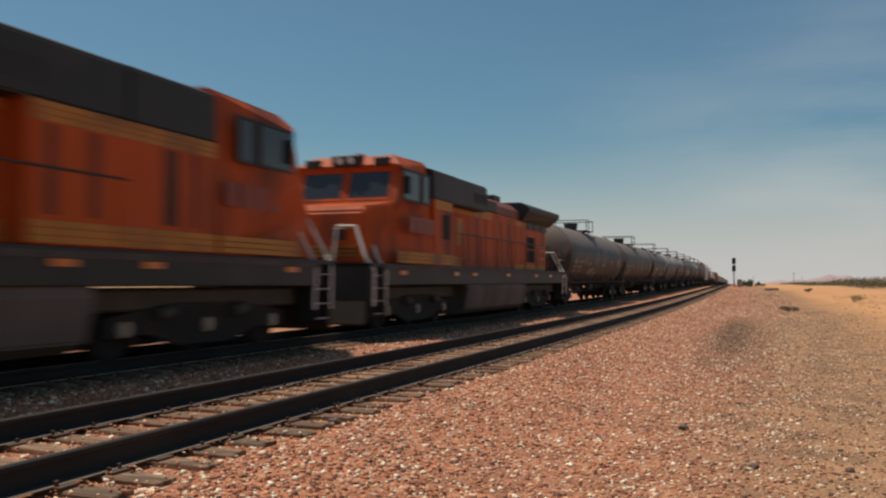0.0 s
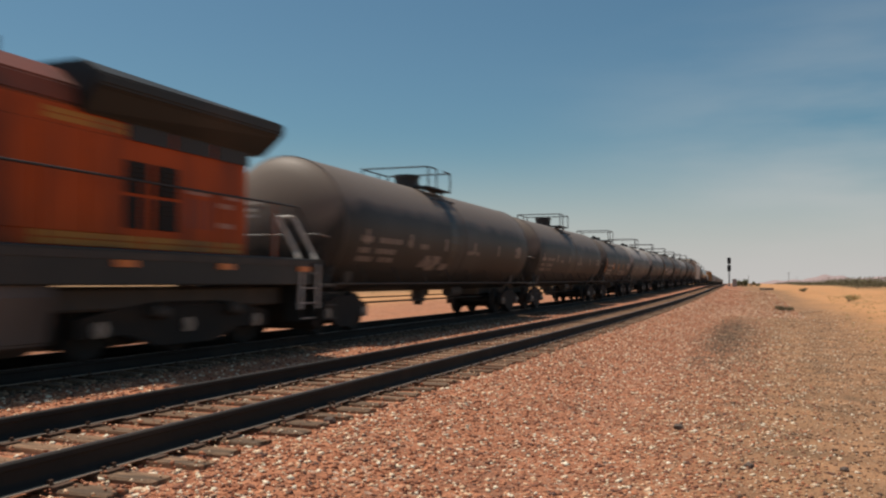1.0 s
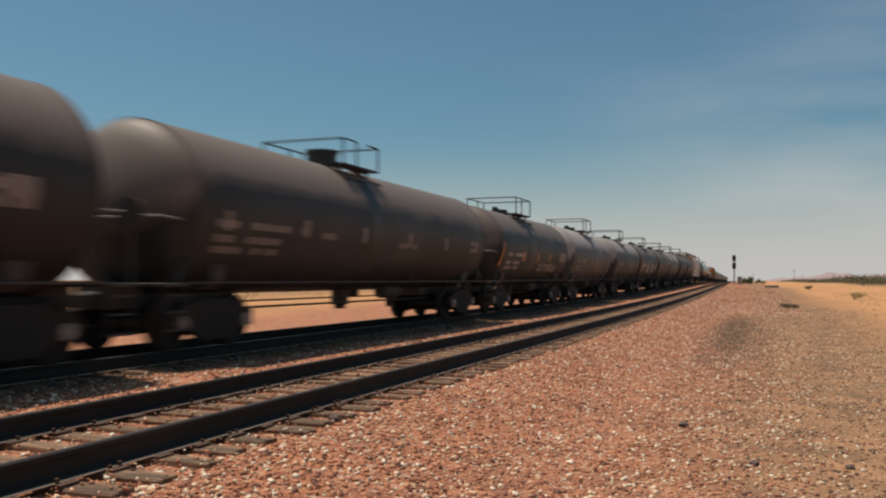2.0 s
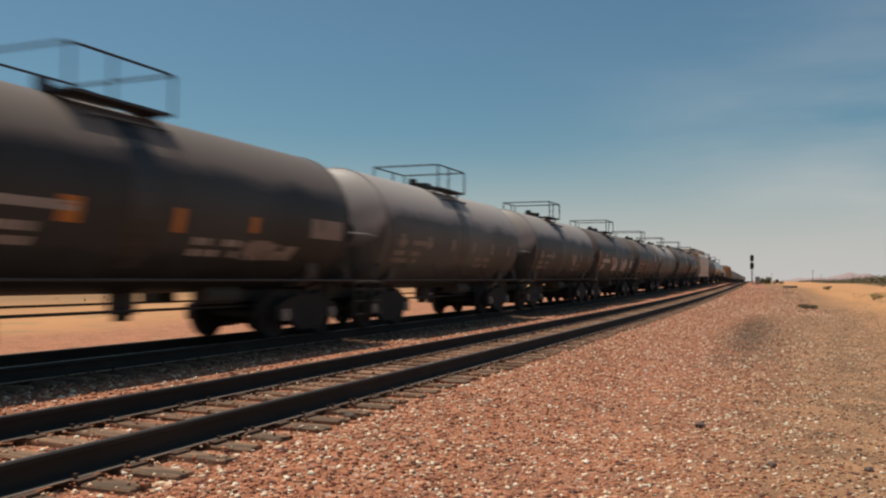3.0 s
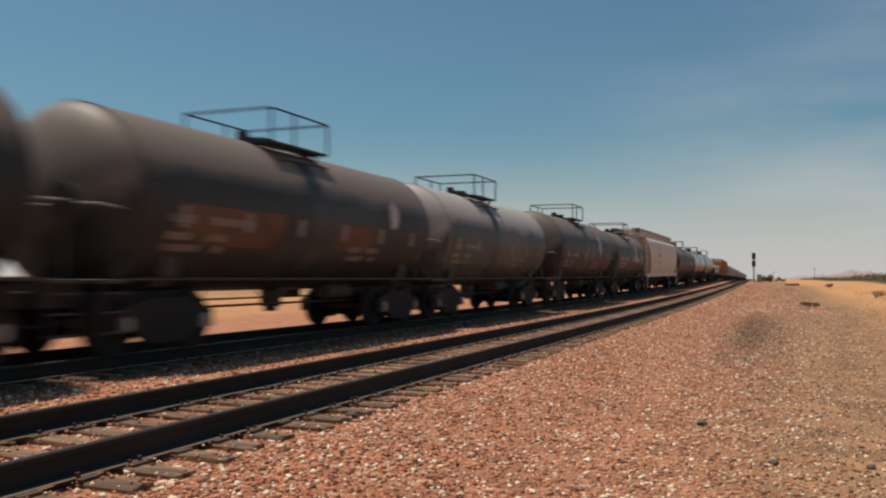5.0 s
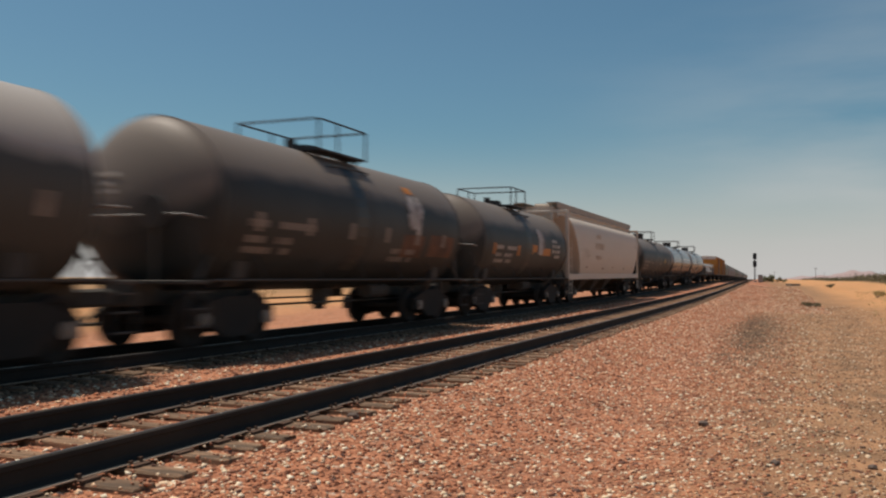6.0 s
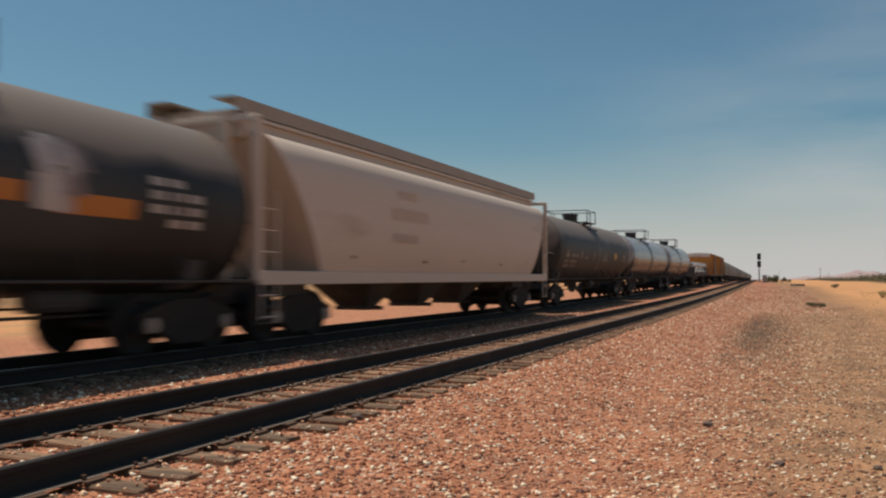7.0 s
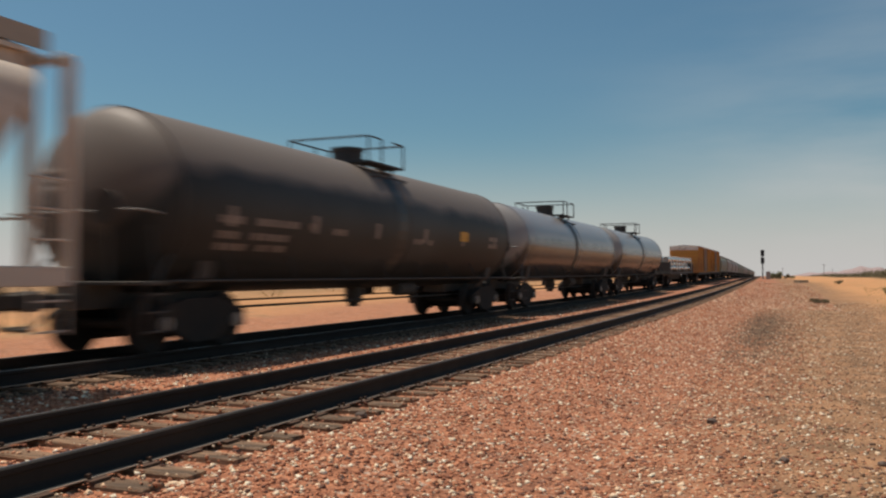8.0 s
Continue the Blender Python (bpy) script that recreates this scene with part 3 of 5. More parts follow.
for _ in range(2400):
    y = rnd.uniform(10, 420)
    x = -30 - 24 * rnd.random() - rnd.random() ** 2 * 500
    s = rnd.uniform(0.5, 1.2)
    spots.append((x + drift(y), y, 1.5 * s, 0.6 * s, 26))
scrub("scrub_beyond", "dry yellow-green scrub beyond the train", STRAW, spots, 6)
spots = []
for _ in range(900):
    y = 12 + 90 * rnd.random() ** 1.3
    x = rnd.uniform(1.5, 14) + 0.05 * y
    s = rnd.uniform(0.4, 1.2)
    spots.append((x, y, 0.30 * s, 0.12 * s, 12))
scrub("grass_tufts", "short dry grass tufts on the sand", STRAW, spots, 7)


# ---- signal ----
def signal(x, y):
    z = ground_z(x, y)
    top = empty("railway_signal", "dark railway signal mast with two light heads", "signal")
    top.matrix_basis = pose(x, y, z)
    bm = bmesh.new()
    box(bm, -0.4, 0.4, -0.4, 0.4, -0.3, 0.25, 0.03)
    part("footing", bm, PALE_STONE, top)
    bm = bmesh.new()
    rod(bm, (0, 0, 0.2), (0, 0, 6.0), 0.09, 10, 0.06)
    part("mast", bm, SIGNAL_DARK, top)
    for zc in (3.75, 5.3):
        bm = bmesh.new()
        box(bm, -0.36, 0.36, -0.06, 0.0, zc - 0.62, zc + 0.62, 0.05)
        head = part("signal_head", bm, SIGNAL_DARK, top)
        bm = bmesh.new()
        box(bm, -0.20, 0.20, 0.0, 0.28, zc - 0.5, zc + 0.5, 0.03)
        part("housing", bm, SIGNAL_DARK, head)
        for k in (-0.36, 0.0, 0.36):
            bm = bmesh.new()
            rod(bm, (0, -0.30, zc + k), (0, -0.06, zc + k), 0.13, 14)
            part("hood", bm, SIGNAL_DARK, head)
    bm = bmesh.new()
    for sx in (-0.2, 0.2):
        rod(bm, (sx, 0.22, 0.2), (sx, 0.22, 5.4), 0.02, 6)
    for k in range(17):
        rod(bm, (-0.2, 0.22, 0.5 + k * 0.32), (0.2, 0.22, 0.5 + k * 0.32), 0.015, 5)
    part("ladder", bm, SIGNAL_DARK, top)
    bm = bmesh.new()
    box(bm, 0.6, 1.5, -0.3, 0.3, -0.1, 1.5, 0.03)
    part("relay_case", bm, PALE_STONE, top)


SIGNAL_DARK = mat("signal_black", (0.03, 0.03, 0.032), 0.6, 0, 0.3, 4.0)
PALE_STONE = mat("concrete_grey", (0.33, 0.30, 0.27), 0.85, 0, 0.2, 5.0)
signal(-6.2, 185.0)


def pole(x, y, h):
    top = empty("utility_pole", "distant timber utility pole with a crossarm", "pole", "utility poles")
    top.matrix_basis = pose(x, y, ground_z(x, y))
    bm = bmesh.new()
    rod(bm, (0, 0, -0.5), (0, 0, h), 0.17, 8, 0.11)
    part("shaft", bm, TWIG, top)
    bm = bmesh.new()
    box(bm, -1.2, 1.2, -0.07, 0.07, h - 0.7, h - 0.55)
    part("crossarm", bm, TWIG, top)


for az, dist, h in ((1.62, 620, 8.5), (-0.75, 860, 8.0), (2.1, 1000, 8.5)):
    x, y = at(az, dist)
    pole(x, y, h)


def timber_stack(x, y):
    z = ground_z(x, y)
    top = empty("timber_stack", "low stack of discarded grey ties on the sand", "timber")
    top.matrix_basis = pose(x, y, z, 0, 0, 62)
    rnd = random.Random(4)
    for lay in range(2):
        for i in range(4 - lay):
            bm = bmesh.new()
            box(bm, -1.25, 1.25, -0.11, 0.11, 0, 0.18, 0.01)
            ob = part("tie", bm, OLD_TIE, top)
            ob.matrix_basis = pose(rnd.uniform(-0.15, 0.15), -0.4 + 0.27 * i + 0.1 * lay, 0.18 * lay - 0.01, 0, 0, rnd.uniform(-4, 4))


OLD_TIE = mat("grey_old_timber", (0.30, 0.23, 0.165), 0.9, 0, 0.3, 6.0)
x, y = at(0.3, 135)
timber_stack(x, y)


# ---- hills on the skyline ----
def hills():
    verts, faces = [], []
    n = 220
    for i in range(n):
        x = -160 + i * 11.0
        h = step(-110, 130, x) * (25 + 5 * noise.noise((x * 0.02, 5.0, 1.1)))
        h += 24 * math.exp(-((x - 285) / 48) ** 2) + 17 * math.exp(-((x - 372) / 40) ** 2) + 30 * step(390, 520, x) * (0.7 + 0.5 * noise.noise((x * 0.006, 2.0, 0.3)))
        for k, f in enumerate((0.0, 0.35, 0.7, 1.0, 0.5)):
            verts.append((x, 4380 + k * 70 + 30 * noise.noise((x * 0.01, k, 0)), -4 + max(0.0, h) * f * (1 + 0.25 * noise.noise((x * 0.015, k * 3.0, 7.0)))))
    for i in range(n - 1):
        for k in range(4):
            o = i * 5 + k
            faces.append((o, o + 5, o + 6, o + 1))
    tagged(new("hills", raw("hills", verts, faces, HAZY, True)), "low hazy mauve hills on the skyline", "hills", kind="structure")


HAZY = mat("hazy_hill_rock", (0.36, 0.265, 0.25), 1.0, 0, 0.12, 0.01, bump=0.0, fine=0.05)
hills()

# ---- the train ----
SPEED = 22.887     # metres a second, towards the camera
MOVING = []        # each vehicle with its place along the line at the start


def truck_meshes():
    d = {}
    bm = bmesh.new()
    box(bm, -0.78, 0.78, -0.26, 0.26, 0.22, 0.70, 0.04)

    rod(bm, (0, 0, 0.66), (0, 0, 0.80), 0.2, 16)
    d["bolster"] = bm
    bm = bmesh.new()
    box(bm, -0.80, 0.80, -0.06, 0.06, 0.26, 0.46, 0.02)
    d["brake_beam"] = bm
    bm = bmesh.new()
    # cast side frame: top chord, sloping lower chord, pedestals
    prism_x(bm, [(-1.14, 0.62), (-1.14, 0.34), (-0.70, 0.36), (-0.36, 0.15), (0.36, 0.15), (0.70, 0.36), (1.14, 0.34), (1.14, 0.62), (0.72, 0.76), (0.40, 0.84), (-0.40, 0.84), (-0.72, 0.76)], -0.07, 0.07)
    d["side_frame"] = bm
    bm = bmesh.new()
    for y in (-0.13, 0.0, 0.13):
        rod(bm, (0, y, 0.27), (0, y, 0.48), 0.06, 8)
    d["springs"] = bm
    bm = bmesh.new()
    prof = [(0.0, 0.10), (0.0, 0.40), (-0.02, 0.49), (0.012, 0.485), (0.03, 0.457), (0.11, 0.45), (0.125, 0.445), (0.125, 0.38), (0.085, 0.33), (0.085, 0.16), (0.13, 0.13), (0.13, 0.0)]
    lathe_y(bm, [(0.0, 0.0)] + prof, 0, 0, 28)
    for v in bm.verts:
        v.co = Vector((v.co.y, v.co.x, v.co.z))
    d["wheel"] = bm
    bm = bmesh.new()
    rod(bm, (-1.10, 0, 0), (1.10, 0, 0), 0.075, 10)
    d["axle"] = bm
    bm = bmesh.new()
    rod(bm, (0, 0, 0), (0.05, 0, 0), 0.12, 12)
    rod(bm, (0.05, 0, 0), (0.075, 0, 0), 0.07, 10)
    d["bearing_cap"] = bm
    out = {}
    for k, bm in d.items():
        bmesh.ops.recalc_face_normals(bm, faces=bm.faces)
        me = bpy.data.meshes.new(k)
        bm.to_mesh(me)
        bm.free()
        me.materials.append(CAP if k == "bearing_cap" else RUNNING_GEAR)
        me.polygons.foreach_set("use_smooth", [True] * len(me.polygons))
        me.set_sharp_from_angle(angle=radians(35))
        out[k] = me
    return out


CAP = mat("bearing_cap_steel", (0.30, 0.29, 0.28), 0.4, 0.8, 0.3, 6.0)
RUNNING_GEAR = mat("running_gear_black", (0.032, 0.029, 0.026), 0.85, 0, 0.35, 4.0, (0.05, 0.036, 0.027), 0.35, 0.2)
RUNNING_GEAR.node_tree.nodes["Principled BSDF"].inputs["Specular IOR Level"].default_value = 0.2
TRUCK = truck_meshes()


def truck(parent, y, axles=(-0.89, 0.89), frame_scale=1.0):
    """A running gear with its side frames, axles and wheels."""
    t = part("truck", TRUCK["bolster"], GRIME, parent)
    t.matrix_basis = pose(0, y, 0)
    for s in (-1, 1):
        f = part("side_frame", TRUCK["side_frame"], GRIME, t)
        f.matrix_basis = Matrix.Translation((s * 0.99, 0, 0)) @ Matrix.Diagonal((1, frame_scale, 1, 1))
        sp = part("springs", TRUCK["springs"], GRIME, t)
        sp.matrix_basis = pose(s * 0.99, 0, 0)
        for a in axles:
            c = part("bearing_cap", TRUCK["bearing_cap"], CAP, t)
            c.matrix_basis = pose(s * 1.05, a, 0.457, 0, 0, 0 if s > 0 else 180)
    for a in (-0.38, 0.38):
        x = part("brake_beam", TRUCK["brake_beam"], GRIME, t)
        x.matrix_basis = pose(0, a, 0)
    for a in axles:
        x = part("axle", TRUCK["axle"], GRIME, t)
        x.matrix_basis = pose(0, a, 0.457)
        for s in (-1, 1):
            w = part("wheel", TRUCK["wheel"], GRIME, t)
            w.matrix_basis = pose(s * 0.70, a, 0.457, 0, 0, 0 if s > 0 else 180)
    return t


def coupler(parent, y, way):
    bm = bmesh.new()
    box(bm, -0.09, 0.09, min(y, y + way * 0.75), max(y, y + way * 0.75), 0.74, 0.94, 0.02)
    box(bm, -0.16, 0.16, min(y + way * 0.55, y + way * 0.85), max(y + way * 0.55, y + way * 0.85), 0.70, 0.98, 0.04)
    pipe(bm, [(-0.25, y, 0.7), (-0.25, y + way * 0.4, 0.45), (-0.1, y + way * 0.8, 0.42)], 0.03, 6)
    return part("coupler", bm, GRIME, parent)


def decal(bm, r, cz, a0, a1, y0, y1, lift=0.005, slant=0.0):
    """A painted patch on the tank's side; angles in degrees down from the top towards the right side."""
    n = max(2, int(abs(a1 - a0) / 5) + 1)
    for i in range(n):
        q = []
        for a, ya, yb in ((a0 + (a1 - a0) * i / n, y0, y1), (a0 + (a1 - a0) * (i + 1) / n, y0, y1)):
            k = slant * (a - a0) / (a1 - a0)
            q.append([(r + lift) * math.sin(radians(a)), ya + k, cz + (r + lift) * math.cos(radians(a))])
            q.append([(r + lift) * math.sin(radians(a)), yb + k, cz + (r + lift) * math.cos(radians(a))])
        v = [bm.verts.new(p) for p in (q[0], q[1], q[3], q[2])]
        bm.faces.new(v)
    return bm


def tank_car(y_mid, half, body, label, r=1.50, cz=2.60, group="tank cars", plat=0.0, style=0, marks=(), wy=None):
    car = empty("tank_car", label, "tank car", group)
    bm = bmesh.new()
    dome = 0.62
    prof = [(-half - dome * math.cos(radians(a)), r * math.sin(radians(a))) for a in (0, 8, 20, 34, 48, 62, 76)]
    full = prof + [(-half, r)] + [(half * k / 6, r) for k in range(-5, 6)] + [(half, r)] + [(-y, q) for y, q in reversed(prof)]
    lathe_y(bm, full, 0, cz, 64)
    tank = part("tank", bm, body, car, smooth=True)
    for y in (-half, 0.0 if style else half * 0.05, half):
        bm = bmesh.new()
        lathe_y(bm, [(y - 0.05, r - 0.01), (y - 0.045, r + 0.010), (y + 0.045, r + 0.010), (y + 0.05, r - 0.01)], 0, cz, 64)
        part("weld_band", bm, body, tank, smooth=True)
    end = half + dome + 0.25
    # stub sills and saddles
    for s in (-1, 1):
        bm = bmesh.new()
        box(bm, -0.32, 0.32, min(s * (half - 2.6), s * end), max(s * (half - 2.6), s * end), 0.70, 1.10, 0.02)
        part("sill", bm, GRIME, car)
        bm = bmesh.new()
        yb = s * (half - 0.9)
        prism_y(bm, [(-1.16, 1.52), (-1.10, 1.16), (-0.9, 1.0), (-0.3, 0.95), (0.3, 0.95), (0.9, 1.0), (1.10, 1.16), (1.16, 1.52), (0.9, 1.40), (0.6, 1.2), (-0.6, 1.2), (-0.9, 1.40)], yb - 0.2, yb + 0.2)
        part("saddle", bm, GRIME, car)
        bm = bmesh.new()
        box(bm, -1.45, 1.45, min(s * (end - 0.55), s * end), max(s * (end - 0.55), s * end), 1.06, 1.12, 0.01)
        part("end_platform", bm, GRIME, car)
        bm = bmesh.new()
        pipe(bm, [(-1.25, s * (half + 0.1), 2.12), (-1.25, s * (end - 0.1), 2.16), (1.25, s * (end - 0.1), 2.16), (1.25, s * (half + 0.1), 2.12)], 0.018)
        part("end_handrail", bm, LIGHT_STEEL, car)
        for x in (-1.42, 1.42):
            bm = bmesh.new()
            for dy in (-0.5, -0.05):
                rod(bm, (x, s * (end + dy), 0.35), (x, s * (end + dy), 1.1), 0.018, 6)
            for z in (0.38, 0.66, 0.92):
                box(bm, x - 0.06, x + 0.06, min(s * (end - 0.5), s * (end - 0.05)), max(s * (end - 0.5), s * (end - 0.05)), z, z + 0.025)
            part("step_ladder", bm, GRIME, car)
        coupler(car, s * end, s)
        truck(car, s * (half - 0.9))
    # brake wheel and diagonal brace at one end
    bm = bmesh.new()
    rod(bm, (0.75, -end + 0.05, 1.1), (0.75, -end + 0.05, 2.2), 0.025, 6)
    rod(bm, (0.75, -end - 0.04, 2.2), (0.75, -end + 0.0, 2.2), 0.26, 16)
    part("brake_wheel", bm, GRIME, car)
    # long side rails
    for x in (-1.46, 1.46):
        bm = bmesh.new()
        pipe(bm, [(x, -end + 0.5, 1.12), (x, end - 0.5, 1.12)], 0.022)
        k = -half + 1.2
        while k < half - 1:
            rod(bm, (x, k, 1.12), (x * 0.86, k, 1.55), 0.014, 5)
            k += 1.9
        part("side_rail", bm, GRIME, car)
    # bottom outlet, brake rigging
    bm = bmesh.new()
    rod(bm, (0, 0.2, 0.55), (0, 0.2, cz - r + 0.05), 0.22, 14)
    rod(bm, (0, 0.2, 0.45), (0, 0.2, 0.55), 0.14, 12)
    part("bottom_outlet", bm, GRIME, car)
    bm = bmesh.new()
    rod(bm, (0.45, 1.6, 0.85), (0.45, 2.6, 0.85), 0.17, 12)
    box(bm, -0.7, -0.3, 1.4, 1.9, 0.7, 1.05, 0.03)
    pipe(bm, [(0.3, -half + 1.2, 0.62), (0.3, half - 1.2, 0.62)], 0.025)
    pipe(bm, [(-0.35, -half + 1.2, 0.72), (-0.35, half - 1.2, 0.72)], 0.02)
    part("brake_rigging", bm, GRIME, car)
    # top: housing, walkway grate, railing
    top = cz + r
    bm = bmesh.new()
    if style == 0:
        rod(bm, (0, plat, top - 0.06), (0, plat, top + 0.30), 0.36, 20)
        rod(bm, (0, plat, top + 0.30), (0, plat, top + 0.38), 0.40, 20)
        rod(bm, (0, plat + 0.62, top - 0.06), (0, plat + 0.62, top + 0.16), 0.18, 14)
    else:
        rod(bm, (0, plat, top - 0.06), (0, plat, top + 0.16), 0.32, 20)
        rod(bm, (0, plat - 0.55, top - 0.05), (0, plat - 0.55, top + 0.24), 0.12, 12)
        rod(bm, (0.05, plat + 0.5, top - 0.05), (0.05, plat + 0.5, top + 0.14), 0.15, 12)
    part("manway_housing", bm, STEEL_DARK, car, smooth=True)
    wx = 1.05 if style == 0 else 1.0
    wy = wy or (0.92 if style == 0 else 1.05)
    zp = top - 0.10
    bm = bmesh.new()
    for x0, x1, y0, y1 in ((-wx, wx, -wy, -wy + 0.35), (-wx, wx, wy - 0.35, wy), (-wx, -wx + 0.4, -wy + 0.35, wy - 0.35), (wx - 0.4, wx, -wy + 0.35, wy - 0.35)):
        box(bm, x0, x1, plat + y0, plat + y1, zp, zp + 0.05, 0.006)
    for x in (-0.9, 0.9):
        for y in (-wy + 0.2, wy - 0.2):
            rod(bm, (x, plat + y, zp), (x * 0.85, plat + y, cz + math.sqrt(max(0.01, r * r - (x * 0.85) ** 2)) - 0.03), 0.03, 6)
    part("walkway", bm, STEEL_DARK, car)
    zr = zp + (0.60 if style == 0 else 0.66)
    posts = [(-wx, -wy), (wx, -wy), (wx, wy), (-wx, wy), (-wx, 0.25), (wx, -0.25)]
    for x, y in posts:
        bm = bmesh.new()
        rod(bm, (x, plat + y, zp), (x, plat + y, zr), 0.022, 6)
        part("railing_post", bm, STEEL_DARK, car)
    bm = bmesh.new()
    c = 0.12
    ring = [(-wx, -wy), (wx - c, -wy), (wx, -wy + c), (wx, -0.25)]
    pipe(bm, [(x, plat + y, zr) for x, y in ring], 0.022)
    pipe(bm, [(wx, plat + 0.35, zr), (wx, plat + wy, zr), (-wx, plat + wy, zr), (-wx, plat - wy, zr)], 0.022)
    if style:
        pipe(bm, [(wx, plat - 0.25, zr), (wx, plat + 0.35, zr)], 0.022)
    part("railing", bm, STEEL_DARK, car)
    # bowed step bar and spill plate beside the walkway
    def skin(a, y, lift):
        return ((r + lift) * math.sin(radians(a)), y, cz + (r + lift) * math.cos(radians(a)))
    bm = bmesh.new()
    pipe(bm, [skin(44, plat - 0.75, 0.0), skin(48, plat - 0.62, 0.13), skin(48, plat + 0.75, 0.13), skin(44, plat + 0.9, 0.0)], 0.022, 6)
    part("step_bar", bm, STEEL_DARK, car)
    bm = bmesh.new()
    for k in range(12):
        a0, a1 = 40 + k * 8, 48 + k * 8
        q = [bm.verts.new(skin(a, plat + d, 0.009)) for a, d in ((a0, -0.28), (a0, 0.28), (a1, 0.28), (a1, -0.28))]
        bm.faces.new(q)
    part("spill_streak", bm, SPILL, tank)
    # braces that run from the tank's belly out to the end sill
    for s in (-1, 1):
        for x in (-1.18, 1.18):
            bm = bmesh.new()
            pipe(bm, [(x, s * (half - 0.05), cz - r * 0.52), (x * 1.08, s * (end - 0.45), 1.12)], 0.03, 6)
            pipe(bm, [(x * 1.08, s * (end - 0.45), 1.12), (x * 0.9, s * (half + dome * 0.55), cz - 0.25)], 0.018, 6)
            part("end_brace", bm, GRIME, car)
    for name, material, patches in marks:
        if name in ("stencil", "graffiti"):
            bm = bmesh.new()
            for p in patches:
                decal(bm, r, cz, *p)
            tagged(part(name, bm, material, tank), kind="stuff")
        else:
            for p in patches:
                part(name, decal(bmesh.new(), r, cz, *p), material, tank)
    # worn lettering and a rung on the end that leads
    bm = bmesh.new()
    for z, x0, x1, n in ((0.42, -0.95, -0.15, 4), (0.26, -0.8, -0.3, 2), (0.13, -0.85, -0.2, 3)):
        for k in range(n):
            xa = x0 + (x1 - x0) * k / n
            xb = xa + (x1 - x0) / n * 0.8
            q = []
            for x, dz in ((xa, 0.0), (xb, 0.0), (xb, 0.07), (xa, 0.07)):
                rho = math.hypot(x, z + dz) / r
                q.append(bm.verts.new((x, -half - dome * math.sqrt(1 - rho * rho) - 0.015, cz + z + dz)))
            bm.faces.new(q)
    tagged(part("end_stencil", bm, WHITE_MARK, tank), kind="stuff")
    MOVING.append((car, y_mid))
    return car


SPILL = mat("dark_product_streak", (0.020, 0.021, 0.020), 0.5, 0, 0.4, 1.5, (0.07, 0.06, 0.05), 0.5, 0.08, 30.0, (3.0, 1.0, 0.4))
LIGHT_STEEL = mat("pale_worn_steel", (0.26, 0.25, 0.235), 0.6, 0.1, 0.3, 5.0, (0.12, 0.07, 0.04), 0.4)

# ---- locomotives ----
ORANGE = mat("orange_paint_faded", (0.44, 0.076, 0.014), 0.6, 0, 0.22, 0.9, (0.17, 0.04, 0.018), 0.5, 0.05, 30.0, (2.0, 2.0, 0.5))
ORANGE.node_tree.nodes["Principled BSDF"].inputs["Specular IOR Level"].default_value = 0.2
YELLOW = mat("yellow_stripe_paint", (0.42, 0.175, 0.018), 0.6, 0, 0.2, 1.5, (0.15, 0.065, 0.02), 0.5, 0.04)
HOOD_DARK = mat("dark_green_black_paint", (0.015, 0.017, 0.016), 0.6, 0, 0.3, 1.0, (0.034, 0.030, 0.026), 0.4, 0.06)
FUEL = mat("fuel_tank_dusty", (0.12, 0.095, 0.08), 0.8, 0, 0.3, 1.2, (0.05, 0.042, 0.036), 0.5, 0.1, 30.0, (1, 1, 0.4))
GLASS = mat("tinted_glass", (0.03, 0.035, 0.04), 0.08, 0, 0.1, 1.0, bump=0.0)
PALE = mat("white_paint_worn", (0.62, 0.58, 0.53), 0.6, 0, 0.15, 4.0, (0.3, 0.24, 0.2), 0.3)
EMBLEM = mat("faded_pink_emblem", (0.42, 0.20, 0.14), 0.7, 0, 0.3, 3.0)
# orange darkened to the tone of shade in the door recesses
RECESS_SHADE = mat("recess_shade_orange", (0.16, 0.034, 0.014), 0.8, 0, 0.3, 1.5, (0.06, 0.02, 0.012), 0.5)
DULL_BLACK = mat("dull_black_mesh", (0.016, 0.015, 0.014), 0.9, 0, 0.3, 6.0)
SAFETY = mat("orange_marker_lens", (0.6, 0.16, 0.02), 0.3, 0, 0.1, 5.0)


def bevelled(bm, w, angle=25):
    bmesh.ops.recalc_face_normals(bm, faces=bm.faces)
    e = [x for x in bm.edges if len(x.link_faces) == 2 and x.calc_face_angle(0) > radians(angle)]
    bmesh.ops.bevel(bm, geom=e, offset=w, segments=2, affect="EDGES", clamp_overlap=True)
    return bm


